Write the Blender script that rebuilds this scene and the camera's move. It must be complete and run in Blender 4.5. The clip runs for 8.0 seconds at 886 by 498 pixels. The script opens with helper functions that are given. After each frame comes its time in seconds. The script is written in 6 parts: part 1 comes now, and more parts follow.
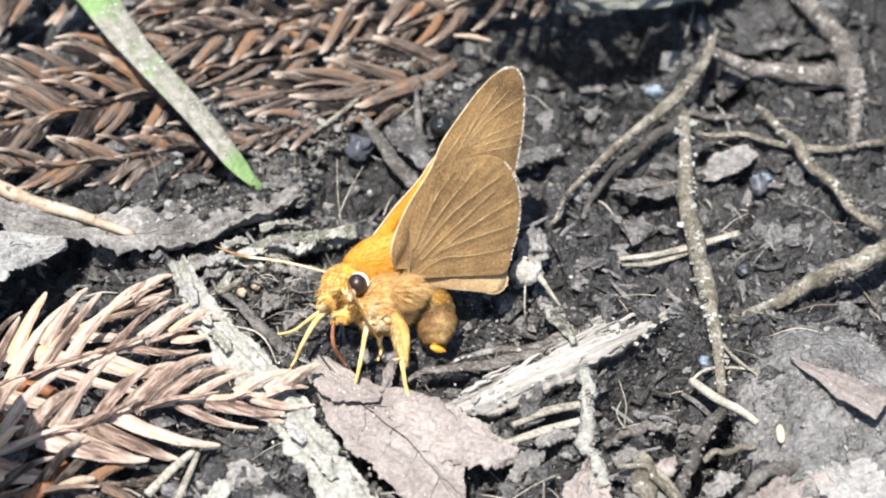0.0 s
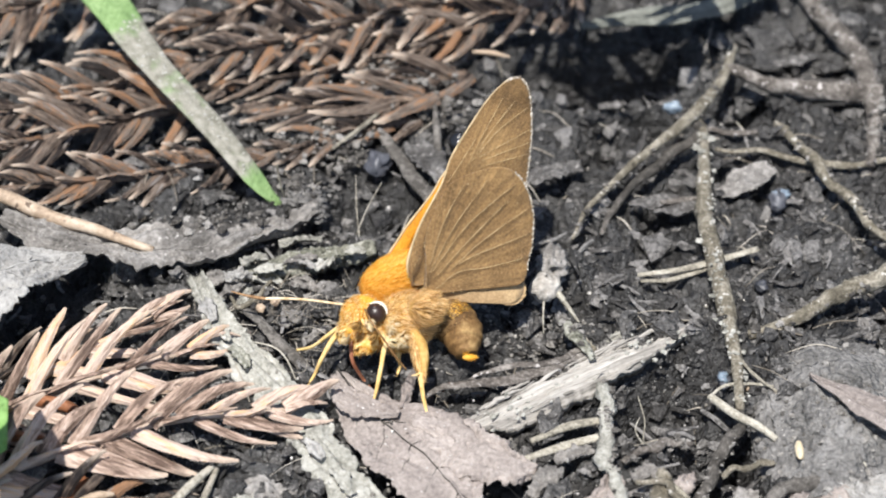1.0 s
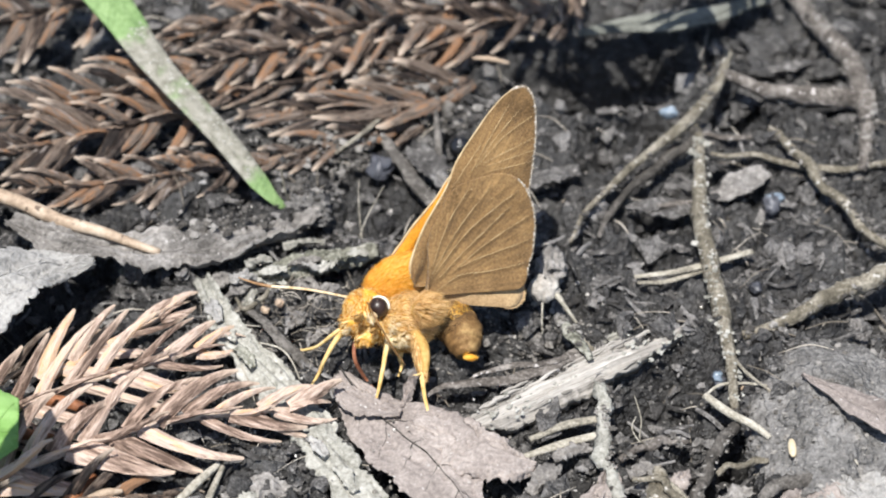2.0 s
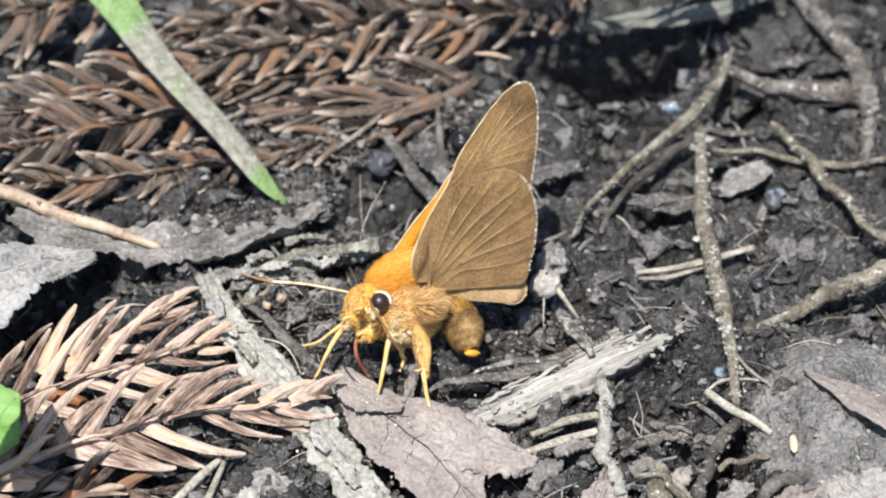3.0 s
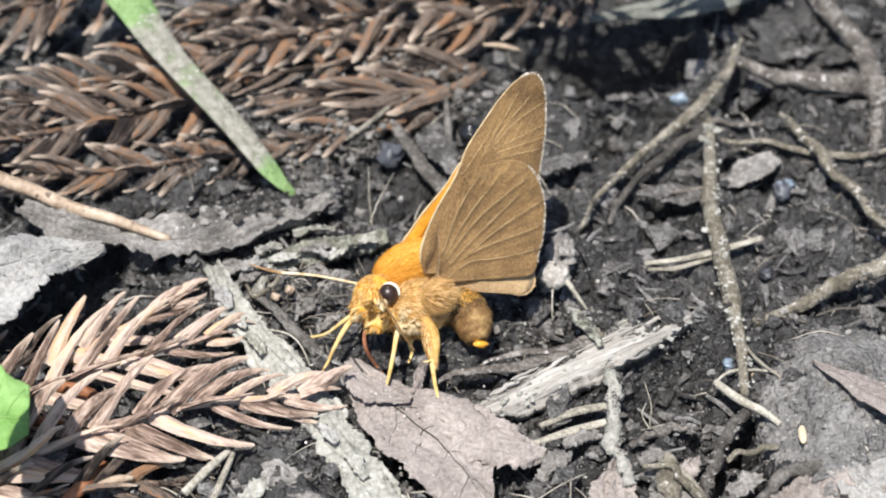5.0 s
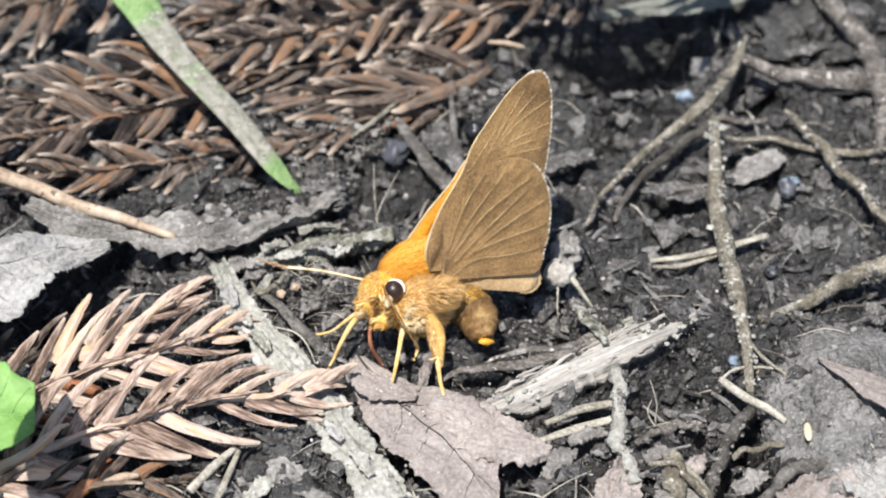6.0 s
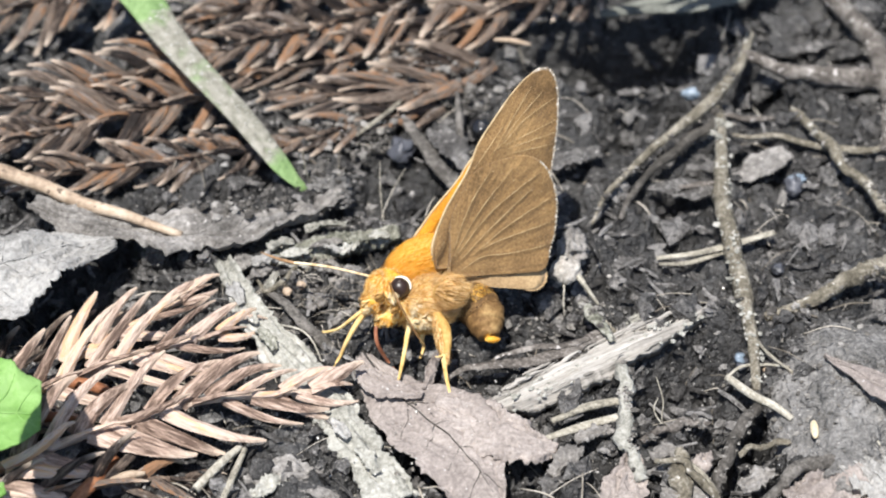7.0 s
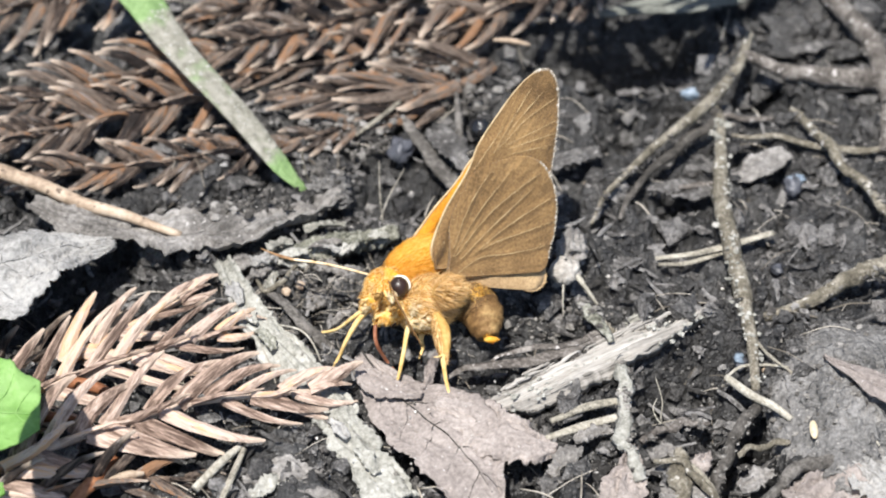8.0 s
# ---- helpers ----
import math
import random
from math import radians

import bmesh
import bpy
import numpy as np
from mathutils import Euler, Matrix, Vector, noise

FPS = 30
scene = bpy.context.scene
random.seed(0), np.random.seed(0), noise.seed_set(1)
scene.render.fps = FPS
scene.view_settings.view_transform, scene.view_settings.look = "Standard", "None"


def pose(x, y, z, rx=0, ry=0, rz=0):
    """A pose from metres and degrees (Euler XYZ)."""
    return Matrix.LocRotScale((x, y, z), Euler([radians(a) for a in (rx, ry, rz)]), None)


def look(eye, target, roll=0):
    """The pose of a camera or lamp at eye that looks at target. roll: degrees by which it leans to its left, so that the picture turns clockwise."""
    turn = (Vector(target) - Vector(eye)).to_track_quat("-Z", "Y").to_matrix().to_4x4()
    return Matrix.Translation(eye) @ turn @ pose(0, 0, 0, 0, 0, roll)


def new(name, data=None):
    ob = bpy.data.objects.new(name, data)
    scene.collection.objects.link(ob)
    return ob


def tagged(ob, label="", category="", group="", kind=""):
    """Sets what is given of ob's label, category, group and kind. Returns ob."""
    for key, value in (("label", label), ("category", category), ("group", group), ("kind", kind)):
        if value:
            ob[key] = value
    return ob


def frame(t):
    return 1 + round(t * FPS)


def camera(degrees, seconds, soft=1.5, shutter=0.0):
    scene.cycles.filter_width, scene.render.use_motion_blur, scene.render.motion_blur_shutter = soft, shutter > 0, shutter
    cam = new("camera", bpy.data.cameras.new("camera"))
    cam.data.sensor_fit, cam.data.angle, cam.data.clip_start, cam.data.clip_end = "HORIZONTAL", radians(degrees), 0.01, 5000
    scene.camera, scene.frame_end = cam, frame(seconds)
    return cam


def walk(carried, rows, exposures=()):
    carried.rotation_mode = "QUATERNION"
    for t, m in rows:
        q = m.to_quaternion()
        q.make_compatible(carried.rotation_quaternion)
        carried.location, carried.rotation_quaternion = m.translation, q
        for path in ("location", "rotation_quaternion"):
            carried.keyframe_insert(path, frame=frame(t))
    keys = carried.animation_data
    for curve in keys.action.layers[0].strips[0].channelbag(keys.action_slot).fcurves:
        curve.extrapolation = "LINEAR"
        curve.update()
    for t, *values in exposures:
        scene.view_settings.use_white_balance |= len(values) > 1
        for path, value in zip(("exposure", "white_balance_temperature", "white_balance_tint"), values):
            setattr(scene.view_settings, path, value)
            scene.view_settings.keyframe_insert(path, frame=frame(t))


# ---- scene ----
cam = camera(20.0, 8.0, soft=1.95)
cam.data.dof.use_dof = True
cam.data.dof.focus_distance, cam.data.dof.aperture_fstop = 0.219, 35.0

# Eye 234 mm from the middle of the ground, looking down at 45 degrees; the hand turns it a little and draws it back by 5 mm.
EYE = Vector((0.0, -0.165465, 0.165465))
# seconds, degrees of yaw, pitch and roll about the first pose, millimetres drawn back
ROWS = [
    (0.0, -0.9310, -0.0006, 0.0708, -4.955),
    (0.5, -0.5874, 0.0626, 0.0674, -4.758),
    (1.0, -0.5037, 0.3625, 0.1061, -4.785),
    (1.5, -0.4916, 0.4332, 0.0736, 0.067),
    (3.0, -0.4373, 0.3089, 0.1358, 0.029),
    (3.5, -0.3892, 0.2716, 0.0920, 0.090),
    (4.0, -0.3666, 0.2273, 0.0215, -0.187),
    (4.5, -0.2930, 0.1576, 0.0535, 0.033),
    (6.0, -0.1221, 0.0526, 0.0240, 0.121),
    (6.5, -0.0267, 0.0198, -0.0250, 0.125),
    (7.0, 0.0174, -0.0030, -0.0237, 0.012),
    (7.5, 0.0491, -0.0047, 0.0248, 0.077),
    (8.0, -0.0000, 0.0000, 0.0000, -0.000),
]


def eye_pose(yaw, pitch, roll, back):
    base = pose(0, 0, 0, 45)
    return Matrix.Translation(EYE) @ base @ Matrix.Translation((0, 0, back * 0.001)) @ Euler((0, radians(yaw), 0)).to_matrix().to_4x4() @ Euler((radians(pitch), 0, 0)).to_matrix().to_4x4() @ Euler((0, 0, radians(roll))).to_matrix().to_4x4()


walk(cam, [(t, eye_pose(a, b, c, d)) for t, a, b, c, d in ROWS], exposures=[(0.0, 0.84), (0.5, 0.7), (1.0, 0.53), (4.5, 0.53), (6.5, 0.58), (8.0, 0.6)])

# ---- light: high sun from the side, clear sky ----
SUN = Vector((-0.14, -0.28, 0.95)).normalized()
world = bpy.data.worlds.new("sky")
scene.world = world
world.use_nodes = True
wn = world.node_tree.nodes
sky = wn.new("ShaderNodeTexSky")
sky.sky_type = "NISHITA"
sky.sun_disc = False
sky.sun_elevation = math.asin(SUN.z)
sky.sun_rotation = math.atan2(SUN.x, SUN.y)
world.node_tree.links.new(sky.outputs[0], wn["Background"].inputs[0])
wn["Background"].inputs[1].default_value = 0.09
sun = new("sun", bpy.data.lights.new("sun", "SUN"))
sun.data.energy, sun.data.angle, sun.data.color = 5.0, radians(0.5), (1.0, 0.968, 0.92)
sun.matrix_world = look(SUN * 2.0, (0, 0, 0))


# ---- materials ----
def material(name, colours, scale=700.0, stretch=(1, 1, 1), rough=0.8, rough_to=None, bump=0.3, bump_scale=None, vary=0.0, island=False, spec=0.3,
             fine=None, fine_mix=0.35, specks=None, through_light=0.0, sheen=0.0, tip=None, relief=0.0005):
    """Grain of two scales over a ramp of colours; vary shifts the ramp from piece to piece. Scales are per metre."""
    m = bpy.data.materials.new(name)
    m.use_nodes = True
    t = m.node_tree
    n, link = t.nodes, t.links.new
    bsdf = n["Principled BSDF"]
    co = n.new("ShaderNodeTexCoord")
    mp = n.new("ShaderNodeMapping")
    mp.inputs["Scale"].default_value = stretch
    link(co.outputs["Object"], mp.inputs["Vector"])
    vec = mp.outputs["Vector"]
    if island:
        geo = n.new("ShaderNodeNewGeometry")
        rnd = geo.outputs["Random Per Island"]
    else:
        info = n.new("ShaderNodeObjectInfo")
        rnd = info.outputs["Random"]
    add = n.new("ShaderNodeVectorMath")
    add.operation = "ADD"
    link(vec, add.inputs[0])
    link(rnd, add.inputs[1])
    vec = add.outputs[0]
    big = n.new("ShaderNodeTexNoise")
    big.inputs["Scale"].default_value, big.inputs["Detail"].default_value, big.inputs["Roughness"].default_value = scale, 5, 0.62
    link(vec, big.inputs["Vector"])
    tiny = n.new("ShaderNodeTexNoise")
    tiny.inputs["Scale"].default_value, tiny.inputs["Detail"].default_value, tiny.inputs["Roughness"].default_value = fine or scale * 5, 4, 0.7
    link(vec, tiny.inputs["Vector"])
    mix = n.new("ShaderNodeMix")
    mix.inputs[0].default_value = fine_mix
    link(big.outputs[0], mix.inputs[2])
    link(tiny.outputs[0], mix.inputs[3])
    val = mix.outputs[0]
    if vary:
        mr = n.new("ShaderNodeMapRange")
        mr.inputs[3].default_value, mr.inputs[4].default_value = -vary, vary
        link(rnd, mr.inputs[0])
        ad = n.new("ShaderNodeMath")
        link(val, ad.inputs[0])
        link(mr.outputs[0], ad.inputs[1])
        val = ad.outputs[0]
    ramp = n.new("ShaderNodeValToRGB")
    e = ramp.color_ramp.elements
    while len(e) < len(colours):
        e.new(0.5)
    for i, c in enumerate(colours):
        e[i].position = 0.36 + 0.28 * i / (len(colours) - 1)
        e[i].color = (*c, 1)
    link(val, ramp.inputs[0])
    col = ramp.outputs[0]
    if specks:
        amount, sc, colour = specks
        vo = n.new("ShaderNodeTexNoise")
        vo.inputs["Scale"].default_value, vo.inputs["Detail"].default_value = sc, 2
        link(vec, vo.inputs["Vector"])
        sr = n.new("ShaderNodeMapRange")
        sr.inputs[1].default_value, sr.inputs[2].default_value = 1 - amount, 1 - amount + 0.06
        link(vo.outputs[0], sr.inputs[0])
        mc = n.new("ShaderNodeMix")
        mc.data_type = "RGBA"
        link(sr.outputs[0], mc.inputs[0])
        link(col, mc.inputs[6])
        mc.inputs[7].default_value = (*colour, 1)
        col = mc.outputs[2]
    if tip:
        sx = n.new("ShaderNodeSeparateXYZ")
        link(co.outputs["Object"], sx.inputs[0])
        tr2 = n.new("ShaderNodeMapRange")
        tr2.inputs[1].default_value, tr2.inputs[2].default_value, tr2.inputs[4].default_value = 0.0074, 0.0098, 0.85
        link(sx.outputs[0], tr2.inputs[0])
        mt = n.new("ShaderNodeMix")
        mt.data_type = "RGBA"
        link(tr2.outputs[0], mt.inputs[0])
        link(col, mt.inputs[6])
        mt.inputs[7].default_value = (*tip, 1)
        col = mt.outputs[2]
    link(col, bsdf.inputs["Base Color"])
    if rough_to is not None:
        rr = n.new("ShaderNodeMapRange")
        rr.inputs[1].default_value, rr.inputs[2].default_value = 0.35, 0.65
        rr.inputs[3].default_value, rr.inputs[4].default_value = rough, rough_to
        link(tiny.outputs[0], rr.inputs[0])
        link(rr.outputs[0], bsdf.inputs["Roughness"])
    else:
        bsdf.inputs["Roughness"].default_value = rough
    bsdf.inputs["Specular IOR Level"].default_value = spec
    bsdf.inputs["Sheen Weight"].default_value = sheen
    if bump:
        bp = n.new("ShaderNodeBump")
        bp.inputs["Strength"].default_value = bump
        bp.inputs["Distance"].default_value = relief
        if bump_scale:
            bn = n.new("ShaderNodeTexNoise")
            bn.inputs["Scale"].default_value, bn.inputs["Detail"].default_value = bump_scale, 4
            link(vec, bn.inputs["Vector"])
            link(bn.outputs[0], bp.inputs["Height"])
        else:
            link(mix.outputs[0], bp.inputs["Height"])
        link(bp.outputs[0], bsdf.inputs["Normal"])
    if through_light:
        tr = n.new("ShaderNodeBsdfTranslucent")
        link(col, tr.inputs["Color"])
        ms = n.new("ShaderNodeMixShader")
        ms.inputs[0].default_value = through_light
        link(bsdf.outputs[0], ms.inputs[1])
        link(tr.outputs[0], ms.inputs[2])
        link(ms.outputs[0], n["Material Output"].inputs["Surface"])
    return m


M_SOIL = material("damp_soil", [(0.008, 0.0077, 0.0074), (0.028, 0.0272, 0.0265), (0.092, 0.0905, 0.089)], 190, rough=0.8, rough_to=0.14, bump=1.0, bump_scale=1500, relief=0.0009, fine=3600, fine_mix=0.5, spec=0.5, specks=(0.31, 2900, (0.26, 0.25, 0.235)))
M_CRUMB = material("soil_crumbs", [(0.014, 0.013, 0.0125), (0.068, 0.065, 0.062), (0.215, 0.206, 0.198)], 500, rough=0.8, rough_to=0.25, bump=1.0, bump_scale=1600, relief=0.0009, fine=3800, fine_mix=0.5, vary=0.13, island=True, spec=0.5, specks=(0.31, 2600, (0.3, 0.29, 0.27)))
M_CLAY = material("dried_clay", [(0.07, 0.068, 0.065), (0.16, 0.155, 0.149), (0.285, 0.277, 0.267)], 330, rough=0.9, bump=1.0, bump_scale=1800, relief=0.0008, fine=2600, fine_mix=0.5, spec=0.3, specks=(0.31, 3300, (0.42, 0.4, 0.38)))
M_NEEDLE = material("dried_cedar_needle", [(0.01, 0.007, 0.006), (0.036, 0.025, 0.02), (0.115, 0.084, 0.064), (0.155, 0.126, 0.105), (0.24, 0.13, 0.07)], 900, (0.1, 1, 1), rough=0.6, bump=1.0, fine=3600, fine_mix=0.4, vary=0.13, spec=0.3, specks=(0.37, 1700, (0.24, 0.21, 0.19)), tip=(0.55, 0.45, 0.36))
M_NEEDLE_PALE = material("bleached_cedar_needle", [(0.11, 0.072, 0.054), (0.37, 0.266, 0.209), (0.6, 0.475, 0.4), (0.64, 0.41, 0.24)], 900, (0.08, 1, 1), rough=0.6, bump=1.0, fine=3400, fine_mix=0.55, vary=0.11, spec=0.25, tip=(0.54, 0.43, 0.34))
M_STEM = material("cedar_stem", [(0.05, 0.038, 0.03), (0.17, 0.12, 0.09), (0.3, 0.23, 0.17)], 900, rough=0.7, bump=0.9)
M_LEAF_GREY = material("weathered_leaf", [(0.065, 0.06, 0.055), (0.2, 0.188, 0.175), (0.38, 0.362, 0.342)], 200, rough=0.85, bump=1.0, fine=2200, fine_mix=0.5, specks=(0.32, 2300, (0.48, 0.46, 0.44)))
M_LEAF_PALE = material("bleached_leaf", [(0.14, 0.135, 0.127), (0.33, 0.322, 0.308), (0.47, 0.46, 0.44)], 170, rough=0.8, bump=1.0, fine=2000, fine_mix=0.5, specks=(0.38, 900, (0.24, 0.232, 0.22)))
M_LEAF_PINK = material("brown_dead_leaf", [(0.13, 0.11, 0.1), (0.26, 0.226, 0.207), (0.42, 0.372, 0.342)], 120, rough=0.7, bump=0.8, fine=2600, fine_mix=0.45, specks=(0.31, 2100, (0.55, 0.53, 0.51)))
M_TWIG = material("grey_twig_bark", [(0.04, 0.034, 0.025), (0.15, 0.133, 0.1), (0.35, 0.32, 0.265)], 420, rough=0.9, bump=1.0, fine=2600, fine_mix=0.5, vary=0.02, specks=(0.36, 1500, (0.5, 0.48, 0.44)))
M_TWIG_DARK = material("dark_twig_bark", [(0.024, 0.022, 0.019), (0.08, 0.073, 0.065), (0.21, 0.195, 0.178)], 420, rough=0.88, bump=1.0, fine=2400, fine_mix=0.5, vary=0.07)
M_LEAF_OLIVE = material("grey_green_dead_leaf", [(0.06, 0.062, 0.053), (0.14, 0.145, 0.125), (0.24, 0.245, 0.215)], 200, rough=0.7, bump=0.9, fine=2000, fine_mix=0.45)
M_TWIG_BROWN = material("brown_bark_strip", [(0.035, 0.03, 0.026), (0.125, 0.11, 0.097), (0.32, 0.295, 0.27)], 500, rough=0.85, bump=1.0, fine=2600, fine_mix=0.5, specks=(0.36, 1500, (0.46, 0.43, 0.41)))
M_WOOD = material("weathered_wood", [(0.13, 0.12, 0.105), (0.34, 0.318, 0.288), (0.51, 0.485, 0.45)], 1000, (0.06, 1, 1), rough=0.85, bump=1.0, fine=2600, fine_mix=0.5, specks=(0.34, 1500, (0.56, 0.53, 0.49)))
M_STRAW = material("tan_straw", [(0.2, 0.145, 0.1), (0.4, 0.305, 0.22), (0.53, 0.44, 0.345)], 420, rough=0.6, bump=0.5, fine=2600, specks=(0.36, 1000, (0.12, 0.085, 0.06)))
M_STRAW_PALE = material("pale_dry_grass", [(0.12, 0.108, 0.085), (0.32, 0.295, 0.24), (0.52, 0.49, 0.42)], 600, rough=0.7, bump=0.7, fine=2800, fine_mix=0.5, vary=0.07)
M_MUD = material("dried_grey_mud", [(0.05, 0.046, 0.042), (0.15, 0.14, 0.127), (0.32, 0.305, 0.285)], 700, rough=0.85, bump=1.0, fine=3000, fine_mix=0.5, island=True, vary=0.14)
M_SEED = material("pale_grain", [(0.5, 0.4, 0.25), (0.62, 0.53, 0.38), (0.7, 0.62, 0.48)], 700, rough=0.5, bump=0.4)
M_GREEN = material("fresh_green_leaf", [(0.2, 0.4, 0.09), (0.29, 0.51, 0.15), (0.37, 0.59, 0.22)], 160, rough=0.5, bump=0.6, fine=1500, through_light=0.35, spec=0.4)
M_FIBRE = material("root_fibre", [(0.14, 0.12, 0.095), (0.3, 0.27, 0.225), (0.48, 0.44, 0.38)], 300, rough=0.7, bump=0, island=True, vary=0.16)
M_CHIP = material("litter_chip", [(0.022, 0.021, 0.02), (0.078, 0.074, 0.071), (0.235, 0.226, 0.218)], 420, rough=0.85, bump=1.0, fine=2400, fine_mix=0.5, island=True, vary=0.14, specks=(0.33, 2400, (0.36, 0.345, 0.33)))
M_RUST = material("rust_brown_twig", [(0.12, 0.045, 0.02), (0.25, 0.1, 0.045), (0.38, 0.18, 0.09)], 500, rough=0.6, bump=0.7, fine=2500)
M_PEBBLE = material("wet_dark_pebble", [(0.03, 0.032, 0.038), (0.08, 0.083, 0.097), (0.15, 0.155, 0.172)], 500, rough=0.3, rough_to=0.5, bump=0.5, fine=2200, spec=0.6)
# Pale blue colour that stands for wet glints.
M_GLINT = material("bluish_glint", [(0.1, 0.13, 0.17), (0.2, 0.25, 0.3), (0.36, 0.4, 0.44)], 700, rough=0.05, bump=0.15, spec=0.9)
M_GRIT = material("sand_grains", [(0.14, 0.128, 0.11), (0.28, 0.26, 0.23), (0.45, 0.43, 0.4)], 600, rough=0.35, rough_to=0.15, bump=0.2, island=True, vary=0.2, spec=0.6)


def blade_material():
    """Green grass blade with a crust of dried grey mud along its middle."""
    m = material("muddy_grass_blade", [(0.1, 0.17, 0.06), (0.17, 0.27, 0.1), (0.27, 0.38, 0.17)], 500, (1, 0.6, 1), rough=0.55, bump=0.8, fine=2400, fine_mix=0.5, spec=0.4)
    t = m.node_tree
    n, link = t.nodes, t.links.new
    bsdf = n["Principled BSDF"]
    green = bsdf.inputs["Base Color"].links[0].from_socket
    at = n.new("ShaderNodeAttribute")
    at.attribute_name = "along"
    nz = n.new("ShaderNodeTexNoise")
    nz.inputs["Scale"].default_value, nz.inputs["Detail"].default_value = 560, 7
    co = n.new("ShaderNodeTexCoord")
    link(co.outputs["Object"], nz.inputs["Vector"])
    fl = n.new("ShaderNodeFloatCurve")
    cv = fl.mapping.curves[0]
    cv.points[0].location, cv.points[1].location = (0.0, 0.05), (1.0, 0.1)
    for p in ((0.2, 0.15), (0.29, 0.8), (0.4, 0.9), (0.52, 0.76), (0.62, 0.88), (0.8, 0.92), (0.88, 0.42)):
        cv.points.new(*p)
    fl.mapping.update()
    link(at.outputs["Fac"], fl.inputs["Value"])
    ad = n.new("ShaderNodeMath")
    link(fl.outputs[0], ad.inputs[0])
    link(nz.outputs[0], ad.inputs[1])
    mr = n.new("ShaderNodeMapRange")
    mr.inputs[1].default_value, mr.inputs[2].default_value = 0.92, 1.32
    link(ad.outputs[0], mr.inputs[0])
    nf = n.new("ShaderNodeTexNoise")
    nf.inputs["Scale"].default_value, nf.inputs["Detail"].default_value = 1100, 5
    link(co.outputs["Object"], nf.inputs["Vector"])
    mud = n.new("ShaderNodeValToRGB")
    mud.color_ramp.elements[0].position, mud.color_ramp.elements[0].color = 0.3, (0.14, 0.135, 0.1, 1)
    mud.color_ramp.elements[1].position, mud.color_ramp.elements[1].color = 0.7, (0.32, 0.305, 0.26, 1)
    link(nf.outputs[0], mud.inputs[0])
    mc = n.new("ShaderNodeMix")
    mc.data_type = "RGBA"
    link(mr.outputs[0], mc.inputs[0])
    link(green, mc.inputs[6])
    link(mud.outputs[0], mc.inputs[7])
    link(mc.outputs[2], bsdf.inputs["Base Color"])
    return m


M_STRIP = material("mossy_bark_strip", [(0.15, 0.147, 0.126), (0.35, 0.343, 0.305), (0.54, 0.53, 0.495)], 320, rough=0.88, bump=1.0, fine=2300, fine_mix=0.5, specks=(0.32, 2300, (0.56, 0.54, 0.51)))
M_MOSS = material("mossy_twig_bark", [(0.05, 0.05, 0.038), (0.19, 0.19, 0.152), (0.42, 0.415, 0.37)], 300, rough=0.9, bump=1.0, fine=2400, fine_mix=0.5, specks=(0.35, 1600, (0.42, 0.41, 0.37)))
M_BLADE = blade_material()


# ---- geometry tools, all in millimetres ----
MM = 0.001


def hash01(ix, iy, seed):
    h = (ix.astype(np.int64) * 374761393 + iy.astype(np.int64) * 668265263 + seed * 974711) & 0x7FFFFFFF
    h = ((h ^ (h >> 13)) * 1274126177) & 0x7FFFFFFF
    h = ((h ^ (h >> 16)) * 60493) & 0x7FFFFFFF
    return (h % 100003) / 100003.0


def value_noise(x, y, seed):
    ix, iy = np.floor(x), np.floor(y)
    fx, fy = x - ix, y - iy
    fx, fy = fx * fx * (3 - 2 * fx), fy * fy * (3 - 2 * fy)
    a, b = hash01(ix, iy, seed), hash01(ix + 1, iy, seed)
    c, d = hash01(ix, iy + 1, seed), hash01(ix + 1, iy + 1, seed)
    return (a * (1 - fx) + b * fx) * (1 - fy) + (c * (1 - fx) + d * fx) * fy


def lumps(x, y, seed):
    """Rounded crumbs on a jittered lattice of cell 1: height 0 to 1, with creases between."""
    best = np.full(np.shape(x), 9.0)
    ix, iy = np.floor(x), np.floor(y)
    for ox in (-1, 0, 1):
        for oy in (-1, 0, 1):
            cx, cy = ix + ox, iy + oy
            px, py = cx + hash01(cx, cy, seed), cy + hash01(cx, cy, seed + 7)
            r = 0.45 + 0.4 * hash01(cx, cy, seed + 13)
            best = np.minimum(best, ((x - px) ** 2 + (y - py) ** 2) / r ** 2)
    return np.sqrt(np.clip(1 - best, 0, 1)) - np.clip(best - 1, 0, 1) * 0.3


# holes in the litter: place, radius, depth
HOLLOWS = [(23.3, -24.1, 2.2, 6.0), (28.4, -22.1, 2.2, 6.0), (19.2, -17.6, 2.4, 4.0), (7.0, -28.5, 2.4, 5.0), (19.8, 29.7, 4.2, 6.5), (24.4, 28.8, 2.6, 5.0), (31.9, 24.0, 2.6, 4.5), (35.8, 28.4, 2.2, 4.5), (16, 27, 4.5, 5.5), (11, 29, 4.0, 4.5), (28.5, 22, 2.6, 4.0), (26, -28, 3.2, 6.5), (29.5, -21, 3.0, 6.0), (23, -14, 3.0, 3.5), (16, -28, 2.5, 4.0), (6, -31, 2.4, 3.5), (-34, -7, 4.5, 3.5), (3.5, 15, 3.0, 3.0), (20, -17, 3.0, 2.5), (8, -11, 3.0, 2.5), (14, 4, 2.5, 3.0), (36, 28, 3.0, 3.0), (-12, -11, 3.0, 2.0), (11, -24, 2.2, 3.0), (24.0, 19.5, 2.0, 4.0), (22.5, 7.5, 2.2, 3.5), (30.0, 11.5, 2.2, 3.5), (17.5, 16.0, 2.4, 3.5), (33.0, 20.0, 2.2, 3.5)]


